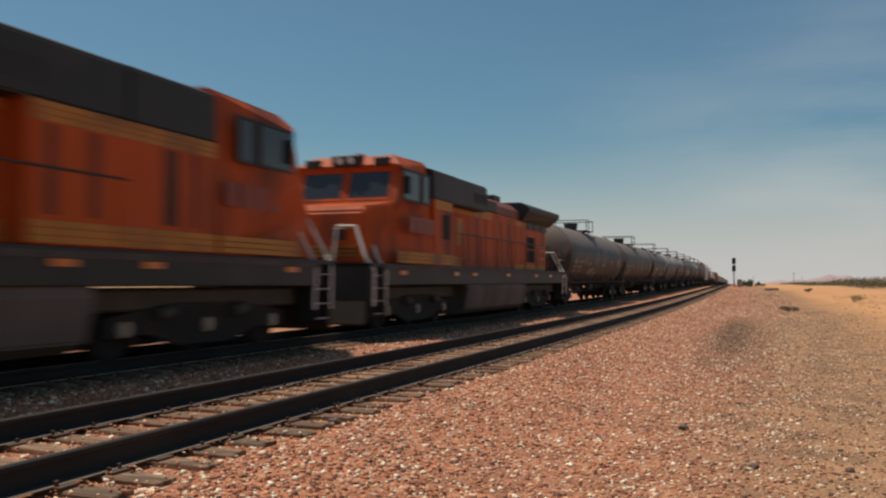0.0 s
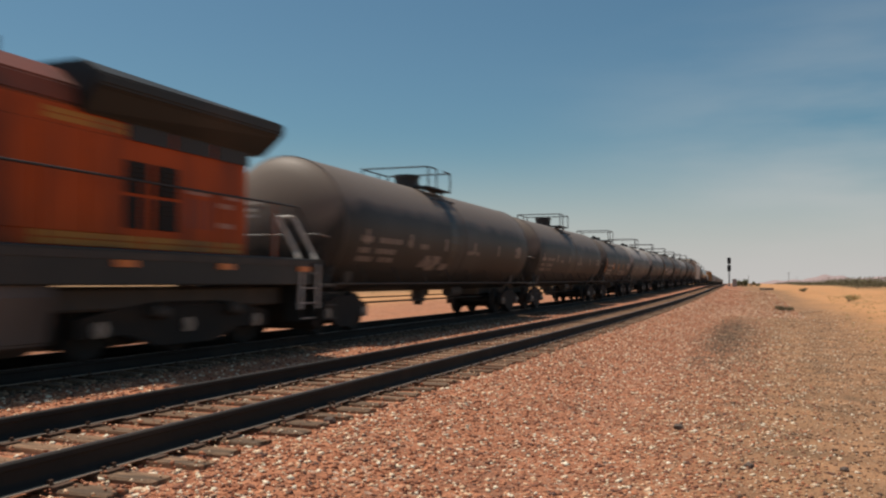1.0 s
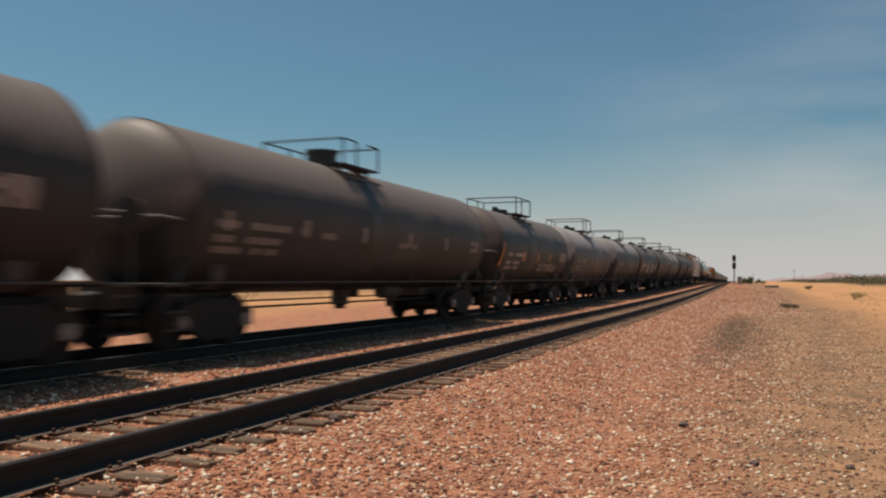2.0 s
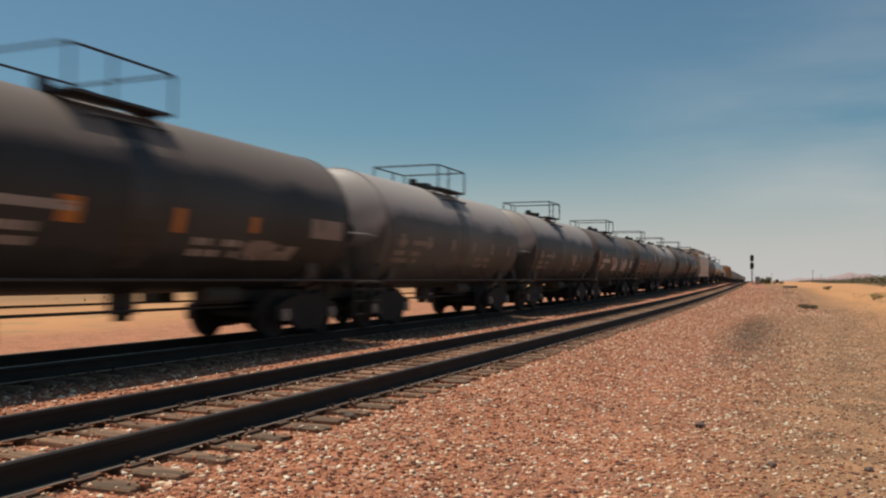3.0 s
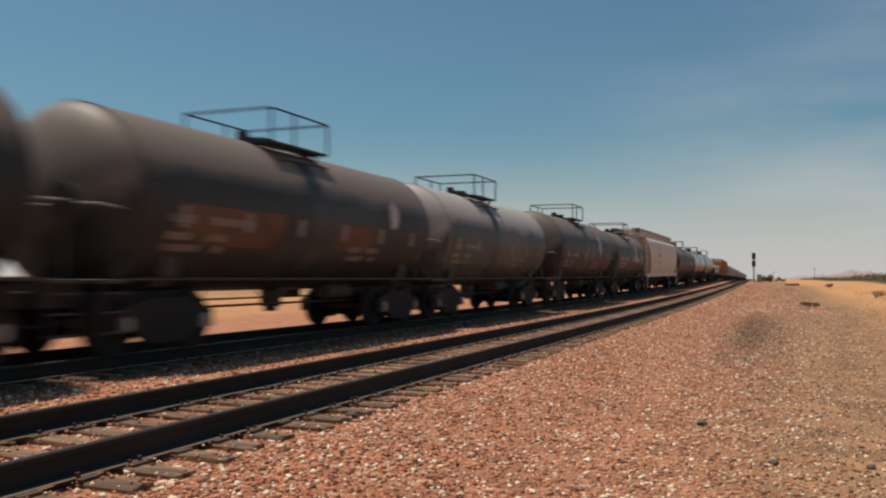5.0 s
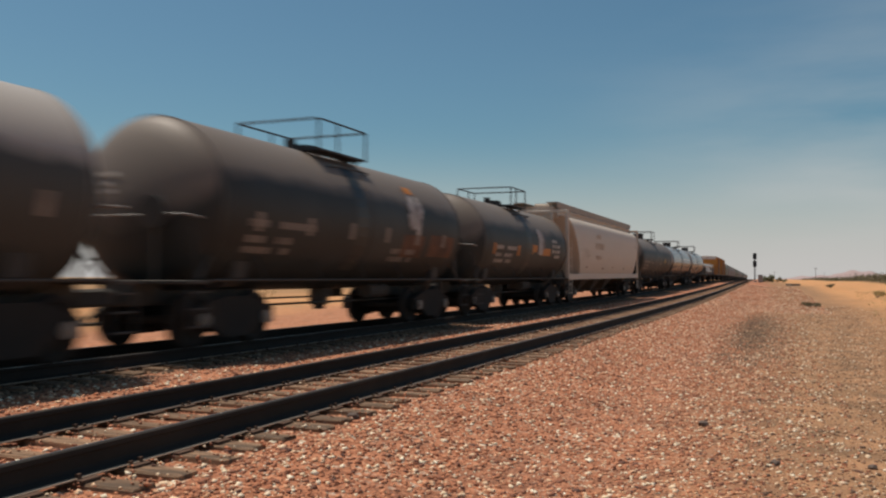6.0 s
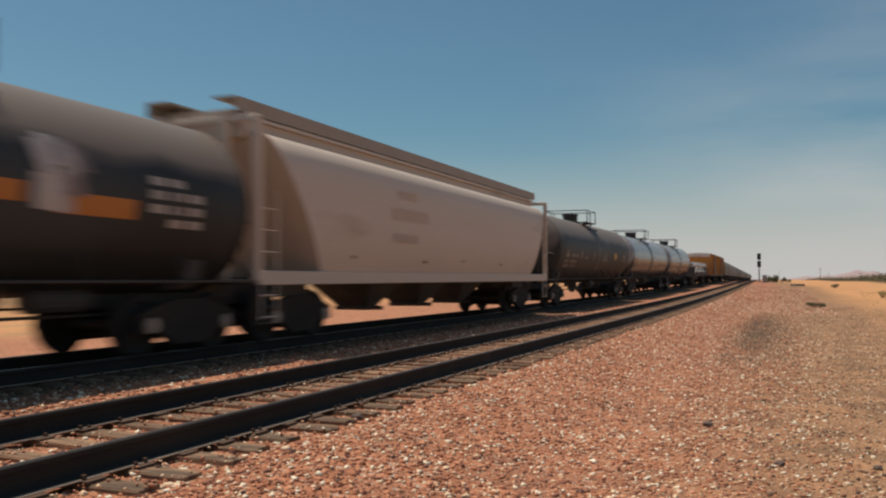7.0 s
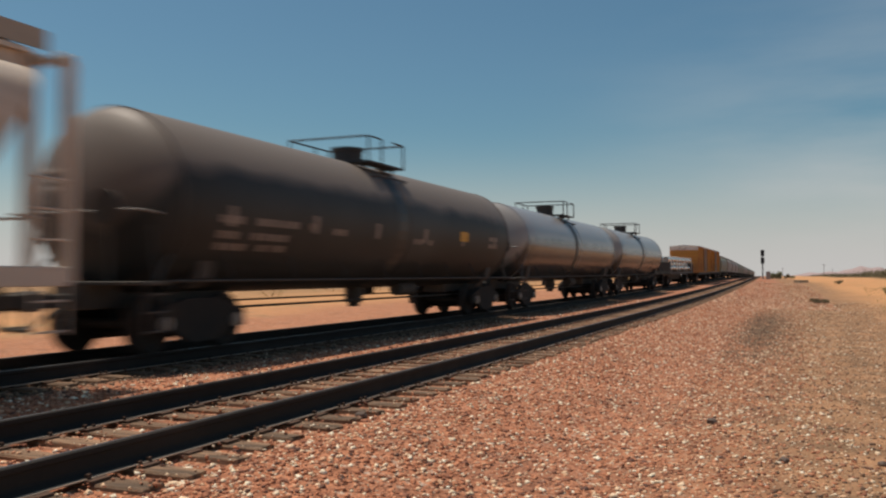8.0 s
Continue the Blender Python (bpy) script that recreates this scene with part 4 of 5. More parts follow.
def locomotive(y_mid, label, faces_camera=True, plain_stripes=False):
    lo = empty("locomotive", label, "locomotive", "locomotives")
    # frame and walkway
    bm = bmesh.new()
    box(bm, -1.50, 1.50, -9.75, 9.95, 1.10, 1.62, 0.02)
    part("sill", bm, HOOD_DARK, lo)
    bm = bmesh.new()
    for s in (-1, 1):
        box(bm, s * 1.50, s * 1.515, -9.7, 9.9, 1.47, 1.57)
    part("sill_stripe", bm, GRIME, lo)
    # long hood
    w = 0.98
    bm = bmesh.new()
    box(bm, -w, w, -4.25, 8.4, 1.62, 3.62, 0.03)
    hood = part("hood", bm, ORANGE, lo)
    bm = bmesh.new()
    prism_y(bm, [(-w + 0.02, 3.62), (w - 0.02, 3.62), (w - 0.02, 3.90), (w - 0.38, 4.20), (-w + 0.38, 4.20), (-w + 0.02, 3.90)], -4.25, 8.4)
    part("hood_top", bevelled(bm, 0.03), HOOD_DARK if plain_stripes else ORANGE_TOP, lo)
    # equipment boxes of the dark fore part of the roof
    bm = bmesh.new()
    prism_y(bm, [(-1.42, 3.475), (1.42, 3.475), (1.40, 4.25), (1.28, 4.32), (0.9, 4.355), (-0.9, 4.355), (-1.28, 4.32), (-1.40, 4.25)], -4.25, 1.6 if plain_stripes else -1.35)
    part("inverter_cabinet", bevelled(bm, 0.03), HOOD_DARK, lo)
    for s in (-1, 1):
        bm = bmesh.new()
        for k in range(9):
            y = -2.2 + k * 0.16
            box(bm, s * 1.40, s * 1.425, y - 0.5, y - 0.45, 3.66, 3.98)
        part("grille", bm, STEEL_DARK, lo)
    bm = bmesh.new()
    box(bm, -w - 0.01, w + 0.01, -0.7, 1.1, 3.63, 4.02, 0.02)
    part("roof_panel", bm, HOOD_DARK, lo)
    # stripes along the hood
    for s in (-1, 1):
        for z in (3.34, 3.43, 3.52):
            bm = bmesh.new()
            box(bm, s * w, s * (w + 0.006), -4.2, 8.3 if plain_stripes else 0.45, z, z + 0.075)
            part("stripe", bm, YELLOW, hood)
    # doors
    for k in range(10):
        y = -3.9 + k * 0.92
        for s in (-1, 1):
            bm = bmesh.new()
            box(bm, s * w if s > 0 else -w - 0.022, w + 0.022 if s > 0 else -w, y, y + 0.84, 1.85, 3.30, 0.008)
            part("hood_door", bm, ORANGE, hood)
    for s in (-1, 1):
        for y in (5.15, 5.85):
            for z in (1.98, 2.52):
                bm = bmesh.new()
                for k in range(6):
                    box(bm, s * (w + 0.024), s * (w + 0.04), y, y + 0.52, z + k * 0.075, z + 0.055 + k * 0.075)
                box(bm, s * w, s * (w + 0.023), y - 0.02, y + 0.54, z - 0.02, z + 0.47)
                part("louvre", bm, DULL_BLACK, hood)
        for y, z, dy, dz in ((6.62, 2.62, 0.62, 0.10), (6.62, 2.05, 0.12, 0.5), (6.9, 2.05, 0.12, 0.5), (7.18, 2.05, 0.12, 0.5), (7.46, 2.1, 0.5, 0.09), (7.46, 2.45, 0.5, 0.09), (7.7, 2.62, 0.5, 0.10)):
            bm = bmesh.new()
            box(bm, s * (w + 0.002), s * (w + 0.008), y, y + dy, z, z + dz)
            part("emblem_bar", bm, RUST_RED if dz > 0.2 else EMBLEM, hood)
        if not plain_stripes:
            for z in (3.36, 3.45):
                bm = bmesh.new()
                box(bm, s * w, s * (w + 0.006), 3.6, 6.0, z, z + 0.075)
                part("stripe", bm, YELLOW, hood)
            for z in (1.66, 1.76):
                bm = bmesh.new()
                box(bm, s * (w + 0.022), s * (w + 0.028), 3.4, 8.2, z, z + 0.085)
                part("lower_stripe", bm, YELLOW, hood)
    # radiator wings that overhang the rear
    bm = bmesh.new()
    prism_y(bm, [(-1.05, 3.55), (1.05, 3.55), (1.42, 3.86), (1.50, 3.94), (1.50, 4.12), (1.0, 4.30), (-1.0, 4.30), (-1.50, 4.12), (-1.50, 3.94), (-1.42, 3.86)], 4.2, 8.85)
    for v in bm.verts:
        if v.co.y < 5 and abs(v.co.x) > 1.2:
            v.co.x *= 0.9
            v.co.z = 3.9 + (v.co.z - 3.9) * 0.85
    part("radiator", bevelled(bm, 0.025), HOOD_DARK, lo)
    for s in (-1, 1):
        for k in range(3):
            bm = bmesh.new()
            box(bm, s * 0.99, s * 1.02, 5.2 + k * 1.1, 6.2 + k * 1.1, 3.30, 3.62)
            part("radiator_screen", bm, STEEL_DARK, lo)
    bm = bmesh.new()
    box(bm, -0.45, 0.45, 2.4, 3.3, 4.1, 4.46, 0.03)
    part("exhaust_stack", bm, STEEL_DARK, lo)
    # auxiliary cabinet behind the cab, full width
    bm = bmesh.new()
    back = -2.45 if plain_stripes else -4.85
    box(bm, -1.46, 1.46, -6.3, back, 1.62, 3.47, 0.03)
    cabinet = part("aux_cabinet", bm, ORANGE, lo)
    bm = bmesh.new()
    prism_y(bm, [(-1.44, 3.47), (1.44, 3.47), (1.42, 4.25), (1.30, 4.32), (0.9, 4.36), (-0.9, 4.36), (-1.30, 4.32), (-1.42, 4.25)], -6.3, -4.25)
    part("aux_roof", bevelled(bm, 0.03), HOOD_DARK, lo)
    for s in (-1, 1):
        for z in (3.205, 3.292, 3.379):
            bm = bmesh.new()
            box(bm, s * 1.46, s * 1.466, -6.25, back - 0.02, z, z + 0.075)
            part("stripe", bm, YELLOW, cabinet)
        if plain_stripes:
            # flat dark strips paint the shade of recesses that are not modelled
            for y, dy in ((-5.80, 0.14), (-5.30, 0.34), (-3.66, 0.20), (-2.90, 0.20)):
                bm = bmesh.new()
                box(bm, min(s * 1.46, s * 1.467), max(s * 1.46, s * 1.467), y, y + dy, 2.02, 3.17)
                part("door_recess", bm, RECESS_SHADE, cabinet)
        else:
            bm = bmesh.new()
            box(bm, s * 1.46, s * 1.475, -5.65, -5.12, 2.38, 3.08)
            part("vent", bm, DULL_BLACK, cabinet)
        for k in range(3):
            bm = bmesh.new()
            box(bm, s * 1.50, s * 1.506, -8.9, -6.35, 1.66 + k * 0.10, 1.745 + k * 0.10)
            part("lower_stripe", bm, YELLOW, cabinet)
            bm = bmesh.new()
            box(bm, s * 1.46, s * 1.466, -6.3, back - 0.02, 1.66 + k * 0.10, 1.745 + k * 0.10)
            part("lower_stripe", bm, YELLOW, cabinet)
            bm = bmesh.new()
            box(bm, s * (w + 0.022), s * (w + 0.028), -4.2, 8.3 if plain_stripes else -2.65, 1.66 + k * 0.10, 1.745 + k * 0.10)
            part("lower_stripe", bm, YELLOW, cabinet)
        # slatted air intakes set in the dark roof side
        for y0 in (-6.1, -5.2):
            bm = bmesh.new()
            for q in range(6):
                box(bm, s * 1.40, s * 1.425, y0, y0 + 0.75, 3.66 + q * 0.055, 3.69 + q * 0.055)
            part("intake_louvre", bm, RUST_RED, cabinet)
    bm = bmesh.new()
    box(bm, w + 0.02, w + 0.03, -3.15, -2.65, 2.3, 3.16)
    part("yellow_plate", bm, YELLOW, hood)
    # cab with its broad nose
    bm = bmesh.new()
    nose = [(-9.98, 2.50), (-9.86, 2.66)] if plain_stripes else [(-9.99, 2.86), (-9.90, 2.98)]
    prof = [(-10.02, 1.62), *nose, (-8.90, 3.16), (-8.62, 4.02), (-8.78, 4.10), (-8.52, 4.40), (-6.3, 4.46), (-6.3, 1.62)]
    prism_x(bm, prof, -1.50, 1.50)
    for v in bm.verts:
        if v.co.y < -9.5:
            v.co.x *= 0.72
        elif v.co.z > 4.3:
            v.co.x *= 0.80
        elif v.co.z > 4.1 and v.co.y < -8.5:
            v.co.x *= 0.90
    cab = part("cab", bevelled(bm, 0.05), ORANGE, lo, smooth=False)
    slope = math.degrees(math.atan2(0.28, 0.84))
    for x0, x1 in ((-1.22, -0.10), (0.10, 1.22)):
        bm = bmesh.new()
        box(bm, x0, x1, -0.02, 0.012, 0.14, 0.84, 0.01)
        bmesh.ops.transform(bm, matrix=pose(0, -8.905, 3.15, -slope, 0, 0), verts=bm.verts)
        pane = part("windshield", bm, GLASS, cab)
        bm = bmesh.new()
        for a, b, c, d in ((x0 - 0.05, x1 + 0.05, 0.07, 0.135), (x0 - 0.05, x1 + 0.05, 0.845, 0.88), (x0 - 0.05, x0, 0.135, 0.845), (x1, x1 + 0.05, 0.135, 0.845)):
            box(bm, a, b, -0.03, 0.012, c, d)
        bmesh.ops.transform(bm, matrix=pose(0, -8.905, 3.15, -slope, 0, 0), verts=bm.verts)
        part("window_frame", bm, ORANGE, pane)
    for s in (-1, 1):
        for y0, y1 in ((-8.55, -7.5), (-7.28, -6.85)):
            bm = bmesh.new()
            box(bm, s * 1.495, s * 1.512, y0, y1, 3.28, 3.98, 0.0)
            pane = part("side_window", bm, GLASS, cab)
            bm = bmesh.new()
            for a, b, c, d in ((y0 - 0.05, y1 + 0.05, 3.22, 3.27), (y0 - 0.05, y1 + 0.05, 3.99, 4.04), (y0 - 0.05, y0, 3.27, 3.99), (y1, y1 + 0.05, 3.27, 3.99)):
                box(bm, s * 1.49, s * 1.53, a, b, c, d)
            part("window_frame", bm, STEEL_DARK, pane)
        bm = bmesh.new()
        box(bm, s * 1.50, s * 1.62, -8.42, -8.38, 3.4, 3.85)
        part("mirror", bm, STEEL_DARK, cab)
        for k in range(4):
            bm = bmesh.new()
            box(bm, s * 1.501, s * 1.506, -8.15 + k * 0.44, -7.80 + k * 0.44, 2.45, 2.86)
            part("lettering_bar", bm, RUST_RED, cab)
    bm = bmesh.new()
    box(bm, -0.40, 0.40, -8.82, -8.5, 4.10, 4.40, 0.03)
    part("headlight_housing", bm, STEEL_DARK, cab)
    for x in (-0.16, 0.16):
        bm = bmesh.new()
        rod(bm, (x, -8.85, 4.25), (x, -8.80, 4.25), 0.09, 14)
        part("headlight", bm, PALE, cab)
    for x0, x1 in ((-1.18, -0.78), (0.78, 1.18)):
        bm = bmesh.new()
        box(bm, x0, x1, -8.78, -8.56, 4.10, 4.32, 0.02)
        part("number_board", bm, STEEL_DARK, cab)
    bm = bmesh.new()
    box(bm, 0.30, 0.62, -10.06, -9.9, 2.18, 2.46, 0.02)
    part("nose_hatch", bm, STEEL_DARK, cab)
    for k in range(3):
        bm = bmesh.new()
        box(bm, -0.93, 0.93, -10.075, -10.02, 1.78 + k * 0.10, 1.84 + k * 0.10)
        part("nose_stripe", bm, YELLOW, cab)
    bm = bmesh.new()
    rod(bm, (-0.3, -7.4, 4.4), (-0.3, -7.4, 4.62), 0.16, 16)
    rod(bm, (0.5, -7.0, 4.4), (0.5, -7.0, 4.56), 0.10, 12)
    box(bm, -0.7, 0.1, -6.9, -6.5, 4.4, 4.56, 0.03)
    part("roof_antenna", bm, ORANGE, cab)
    # pilot, plough, stairs and handrails at both ends
    for s in (-1, 1):
        yb = -10.35 if s < 0 else 10.35
        bm = bmesh.new()
        box(bm, -1.45, 1.45, min(yb, yb - s * 0.12), max(yb, yb - s * 0.12), 0.72, 1.62, 0.02)
        pilot = part("pilot", bm, HOOD_DARK, lo)
        bm = bmesh.new()
        prism_x(bm, [(yb, 0.75), (yb + s * 0.12, 0.22), (yb + s * 0.08, 0.18), (yb - s * 0.06, 0.30)], -1.35, 1.35)
        part("plough", bm, RUNNING_GEAR, lo)
        bm = bmesh.new()
        box(bm, -1.48, 1.48, min(yb, yb - s * 0.7), max(yb, yb - s * 0.7), 1.54, 1.62)
        part("end_deck", bm, HOOD_DARK, lo)
        for side in (-1, 1):
            for k in range(4):
                z = 0.42 + k * 0.30
                bm = bmesh.new()
                y0 = yb - s * 0.20
                y1 = yb - s * 0.72
                box(bm, side * 1.10, side * 1.46, min(y0, y1), max(y0, y1), z, z + 0.03)
                part("stair_tread", bm, LIGHT_STEEL, lo)
            bm = bmesh.new()
            for yy in (yb - s * 0.17, yb - s * 0.75):
                box(bm, side * 1.08, side * 1.48, yy - 0.015, yy + 0.015, 0.38, 1.6)
            part("stair_side", bm, HOOD_DARK, lo)
            for yy in (yb - s * 0.14, yb - s * 0.80):
                bm = bmesh.new()
                pipe(bm, [(side * 1.47, yy, 0.62), (side * 1.49, yy, 1.45), (side * 1.30, yy + s * 0.10 - 0.0, 1.75), (side * 0.95, yy - s * 0.1, 2.50)], 0.036, 8)
                part("grab_rail", bm, PALE, lo)
            bm = bmesh.new()
            pipe(bm, [(side * 0.95, yb - s * 0.24, 2.50), (side * 0.50, yb - s * 0.16, 2.50), (side * 0.42, yb - s * 0.10, 1.62)], 0.03, 8)
            part("end_rail", bm, PALE, lo)
        coupler(lo, yb, s)
    for side in (-1, 1):
        ys = [-4.0 + k * 1.8 for k in range(8)]
        for y in ys:
            bm = bmesh.new()
            rod(bm, (side * 1.46, y, 1.6), (side * 1.46, y, 2.62), 0.02, 6)
            part("stanchion", bm, ORANGE, lo)
        bm = bmesh.new()
        pipe(bm, [(side * 1.46, -4.2, 2.62), (side * 1.46, 9.4, 2.62), (side * 1.42, 10.1, 2.0)], 0.02, 6)
        part("handrail", bm, STEEL_DARK, lo)
        for y in (-8.8, -4.9, -3.2, 0.5, 4.4, 6.8, 9.4):
            bm = bmesh.new()
            box(bm, side * 1.50, side * 1.535, y, y + 0.42, 1.36, 1.46, 0.0)
            part("side_marker", bm, SAFETY, lo)
    # fuel tank and air reservoirs
    bm = bmesh.new()
    prism_y(bm, [(-1.42, 1.2), (-1.48, 0.95), (-1.36, 0.34), (-1.0, 0.18), (1.0, 0.18), (1.36, 0.34), (1.48, 0.95), (1.42, 1.2)], -3.6, 3.4)
    part("fuel_tank", bevelled(bm, 0.03), FUEL, lo)
    for side in (-1, 1):
        bm = bmesh.new()
        rod(bm, (side * 1.25, -3.4, 1.22), (side * 1.25, 2.8, 1.22), 0.12, 12)
        part("air_reservoir", bm, GRIME, lo)
    for s in (-1, 1):
        truck(lo, s * 6.6, (-2.0, 0.0, 2.0), 2.1)
        bm = bmesh.new()
        for side in (-1, 1):
            for y in (-1.0, 1.0):
                rod(bm, (side * 1.14, s * 6.6 + y, 0.72), (side * 1.14, s * 6.6 + y + 0.35, 0.66), 0.10, 10)
        part("brake_cylinder", bm, GRIME, lo)
        for y in (-2.45, -1.45, -0.45, 0.55, 1.55):
            bm = bmesh.new()
            box(bm, -0.66, 0.66, s * 6.6 + y, s * 6.6 + y + 0.90, 0.16, 1.0, 0.08)
            part("traction_motor", bm, GRIME, lo)
        bm = bmesh.new()
        box(bm, -1.06, 1.06, s * 6.6 - 2.9, s * 6.6 + 2.9, 0.72, 1.06, 0.04)
        part("truck_frame", bm, GRIME, lo)
    MOVING.append((lo, y_mid, 0 if faces_camera else 180))
    return lo


ORANGE_TOP = mat("orange_roof_sooty", (0.19, 0.048, 0.026), 0.6, 0, 0.3, 0.8, (0.04, 0.03, 0.027), 0.5, 0.06)
RUST_RED = mat("dark_red_lettering", (0.20, 0.03, 0.012), 0.5, 0, 0.15, 3.0)


STENCIL_FADED = mat("faded_brown_stencil", (0.51, 0.405, 0.315), 0.7, 0, 0.3, 4.0)


# ---- covered hopper ----
def hopper_car(y_mid, body, label, half=9.35, group="covered hoppers", marks=True, height=1.0):
    car = empty("covered_hopper", label, "hopper car", group)
    side = [(1.38, 1.14), (1.48, 1.45), (1.55, 1.85), (1.58, 2.25), (1.58, 2.6), (1.56, 2.95), (1.53, 3.22), (1.47, 3.46), (1.38, 3.64), (1.24, 3.76), (1.06, 3.82), (0.90, 3.84)]
    prof = side + [(-x, z) for x, z in reversed(side)]
    e = half - 0.45
    bm = bmesh.new()
    rings = []
    for y in (-1.0, -0.70, -0.35, 0.0, 0.35, 0.70, 1.0):
        rings.append([bm.verts.new((x, y * e if abs(y) < 0.9 else math.copysign(e - max(0.0, 3.6 - z) * 0.72, y), z)) for x, z in prof])
    for a, b in zip(rings, rings[1:]):
        for i in range(len(prof)):
            j = (i + 1) % len(prof)
            bm.faces.new((a[i], a[j], b[j], b[i]))
    bm.faces.new(rings[0])
    bm.faces.new(rings[-1])
    shell = part("body", bm, body, car, smooth=True)
    # roof: recessed fascia, a bright lip along it, a low trough and the running boards above
    bm = bmesh.new()
    prism_y(bm, [(-0.90, 3.70), (0.90, 3.70), (0.90, 4.08), (0.7, 4.22), (-0.7, 4.22), (-0.90, 4.08)], -half + 0.25, half - 0.25)
    part("roof", bevelled(bm, 0.02), body, car)
    for s in (-1, 1):
        bm = bmesh.new()
        box(bm, min(s * 0.90, s * 0.985), max(s * 0.90, s * 0.985), -half + 0.2, half - 0.2, 4.03, 4.10, 0.008)
        part("roof_lip", bm, body, car)
    bm = bmesh.new()
    box(bm, -0.32, 0.32, -half + 1.0, half - 1.0, 4.20, 4.37, 0.03)
    part("hatch_trough", bm, body, car)
    for s in (-1, 1):
        bm = bmesh.new()
        box(bm, min(s * 0.50, s * 0.97), max(s * 0.50, s * 0.97), -half - 0.05, half + 0.05, 4.345, 4.385)
        box(bm, min(s * 0.955, s * 0.98), max(s * 0.955, s * 0.98), -half - 0.05, half + 0.05, 4.125, 4.384)
        for k in range(12):
            y = -half + 0.6 + k * (2 * half - 1.2) / 11
            box(bm, min(s * 0.6, s * 0.955), max(s * 0.6, s * 0.955), y - 0.03, y + 0.03, 4.10, 4.345)
        part("running_board", bm, HOPPER_TRIM, car)
    for k in range(9):
        y = -half + 1.6 + k * (2 * half - 3.2) / 8
        bm = bmesh.new()
        box(bm, -0.36, 0.36, y - 0.5, y + 0.5, 4.37, 4.42, 0.015)
        part("hatch_cover", bm, HOPPER_TRIM, car)
    # sills, end frames, slope sheets
    for s in (-1, 1):
        bm = bmesh.new()
        box(bm, min(s * 1.36, s * 1.47), max(s * 1.36, s * 1.47), -half, half, 1.06, 1.31, 0.012)
        part("side_sill", bm, body, car)
        bm = bmesh.new()
        box(bm, -0.3, 0.3, min(s * (half - 2.2), s * half), max(s * (half - 2.2), s * half), 0.70, 1.10, 0.02)
        part("sill", bm, GRIME, car)
        bm = bmesh.new()
        box(bm, -1.44, 1.44, min(s * (half - 0.5), s * half), max(s * (half - 0.5), s * half), 1.08, 1.16)
        part("end_platform", bm, body, car)
        for x in (-1.40, -0.72, 0.72, 1.40):
            bm = bmesh.new()
            box(bm, x - 0.06, x + 0.06, s * half - 0.07, s * half + 0.07, 1.12, 4.12 if abs(x) < 1 else 3.95)
            part("end_post", bm, body, car)
        bm = bmesh.new()
        box(bm, -1.45, 1.45, s * half - 0.05, s * half + 0.05, 3.92, 4.03, 0.01)
        part("end_beam", bm, body, car)
        bm = bmesh.new()
        pipe(bm, [(-0.95, s * half, 1.6), (-0.95, s * half, 1.95), (0.95, s * half, 1.95), (0.95, s * half, 1.6)], 0.02)
        part("end_handrail", bm, body, car)
        for x in (-1.46, 1.46):
            bm = bmesh.new()
            for dy in (0.06, 0.55):
                rod(bm, (x, s * (half - dy), 0.45), (x, s * (half - dy), 2.75), 0.018, 6)
            for k in range(6):
                rod(bm, (x, s * (half - 0.06), 0.5 + k * 0.38), (x, s * (half - 0.55), 0.5 + k * 0.38), 0.014, 6)
            part("ladder", bm, body, car)
        coupler(car, s * half, s)
        truck(car, s * (half - 2.0))
        # bay over the truck
        bm = bmesh.new()
        box(bm, -0.9, 0.9, min(s * (half - 2.5), s * (half - 1.5)), max(s * (half - 2.5), s * (half - 1.5)), 0.82, 1.2, 0.02)
        part("body_bolster", bm, GRIME, car)
    for y in (-3.05, 0.0, 3.05):
        bm = bmesh.new()
        r = [bm.verts.new(p) for p in ((-0.85, y - 0.95, 1.10), (0.85, y - 0.95, 1.10), (0.85, y + 0.95, 1.10), (-0.85, y + 0.95, 1.10))]
        q = [bm.verts.new(p) for p in ((-0.42, y - 0.26, 0.50), (0.42, y - 0.26, 0.50), (0.42, y + 0.26, 0.50), (-0.42, y + 0.26, 0.50))]
        for i in range(4):
            bm.faces.new((r[i], r[(i + 1) % 4], q[(i + 1) % 4], q[i]))
        bm.faces.new(r)
        bm.faces.new(q[::-1])
        part("outlet_bay", bm, GRIME, car)
        bm = bmesh.new()
        box(bm, -0.46, 0.46, y - 0.30, y + 0.30, 0.40, 0.498, 0.01)
        rod(bm, (0.46, y, 0.45), (0.7, y, 0.45), 0.05, 8)
        part("outlet_gate", bm, GRIME, car)
    if marks:
        bm = bmesh.new()
        for zz, y0, n2 in ((3.0, -3.9, 3), (2.5, -4.3, 6), (2.0, -4.2, 4)):
            for k in range(n2):
                y = y0 + k * 0.36
                a = 1.585 if zz < 2.7 else 1.555
                box(bm, a, a + 0.006, y, y + 0.27, zz, zz + (0.2 if n2 < 6 else 0.28))
        tagged(part("stencil", bm, STENCIL_FADED, shell), kind="stuff")
        for y, z, w in ((-6.1, 1.62, 0.14), (-2.4, 1.58, 0.22), (0.3, 1.64, 0.12), (3.6, 1.60, 0.16), (6.4, 1.72, 0.2)):
            bm = bmesh.new()
            box(bm, 1.505, 1.524, y, y + w, z - 0.04, z + 0.03)
            part("rust_stain", bm, RUST_SPOT, shell)
    if height < 1:
        for ob in car.children:
            if ob.data.name not in [m.name for m in TRUCK.values()]:
                for v in ob.data.vertices:
                    if v.co.z > 1.1:
                        v.co.z = 1.1 + (v.co.z - 1.1) * height
    MOVING.append((car, y_mid, 0))
    return car


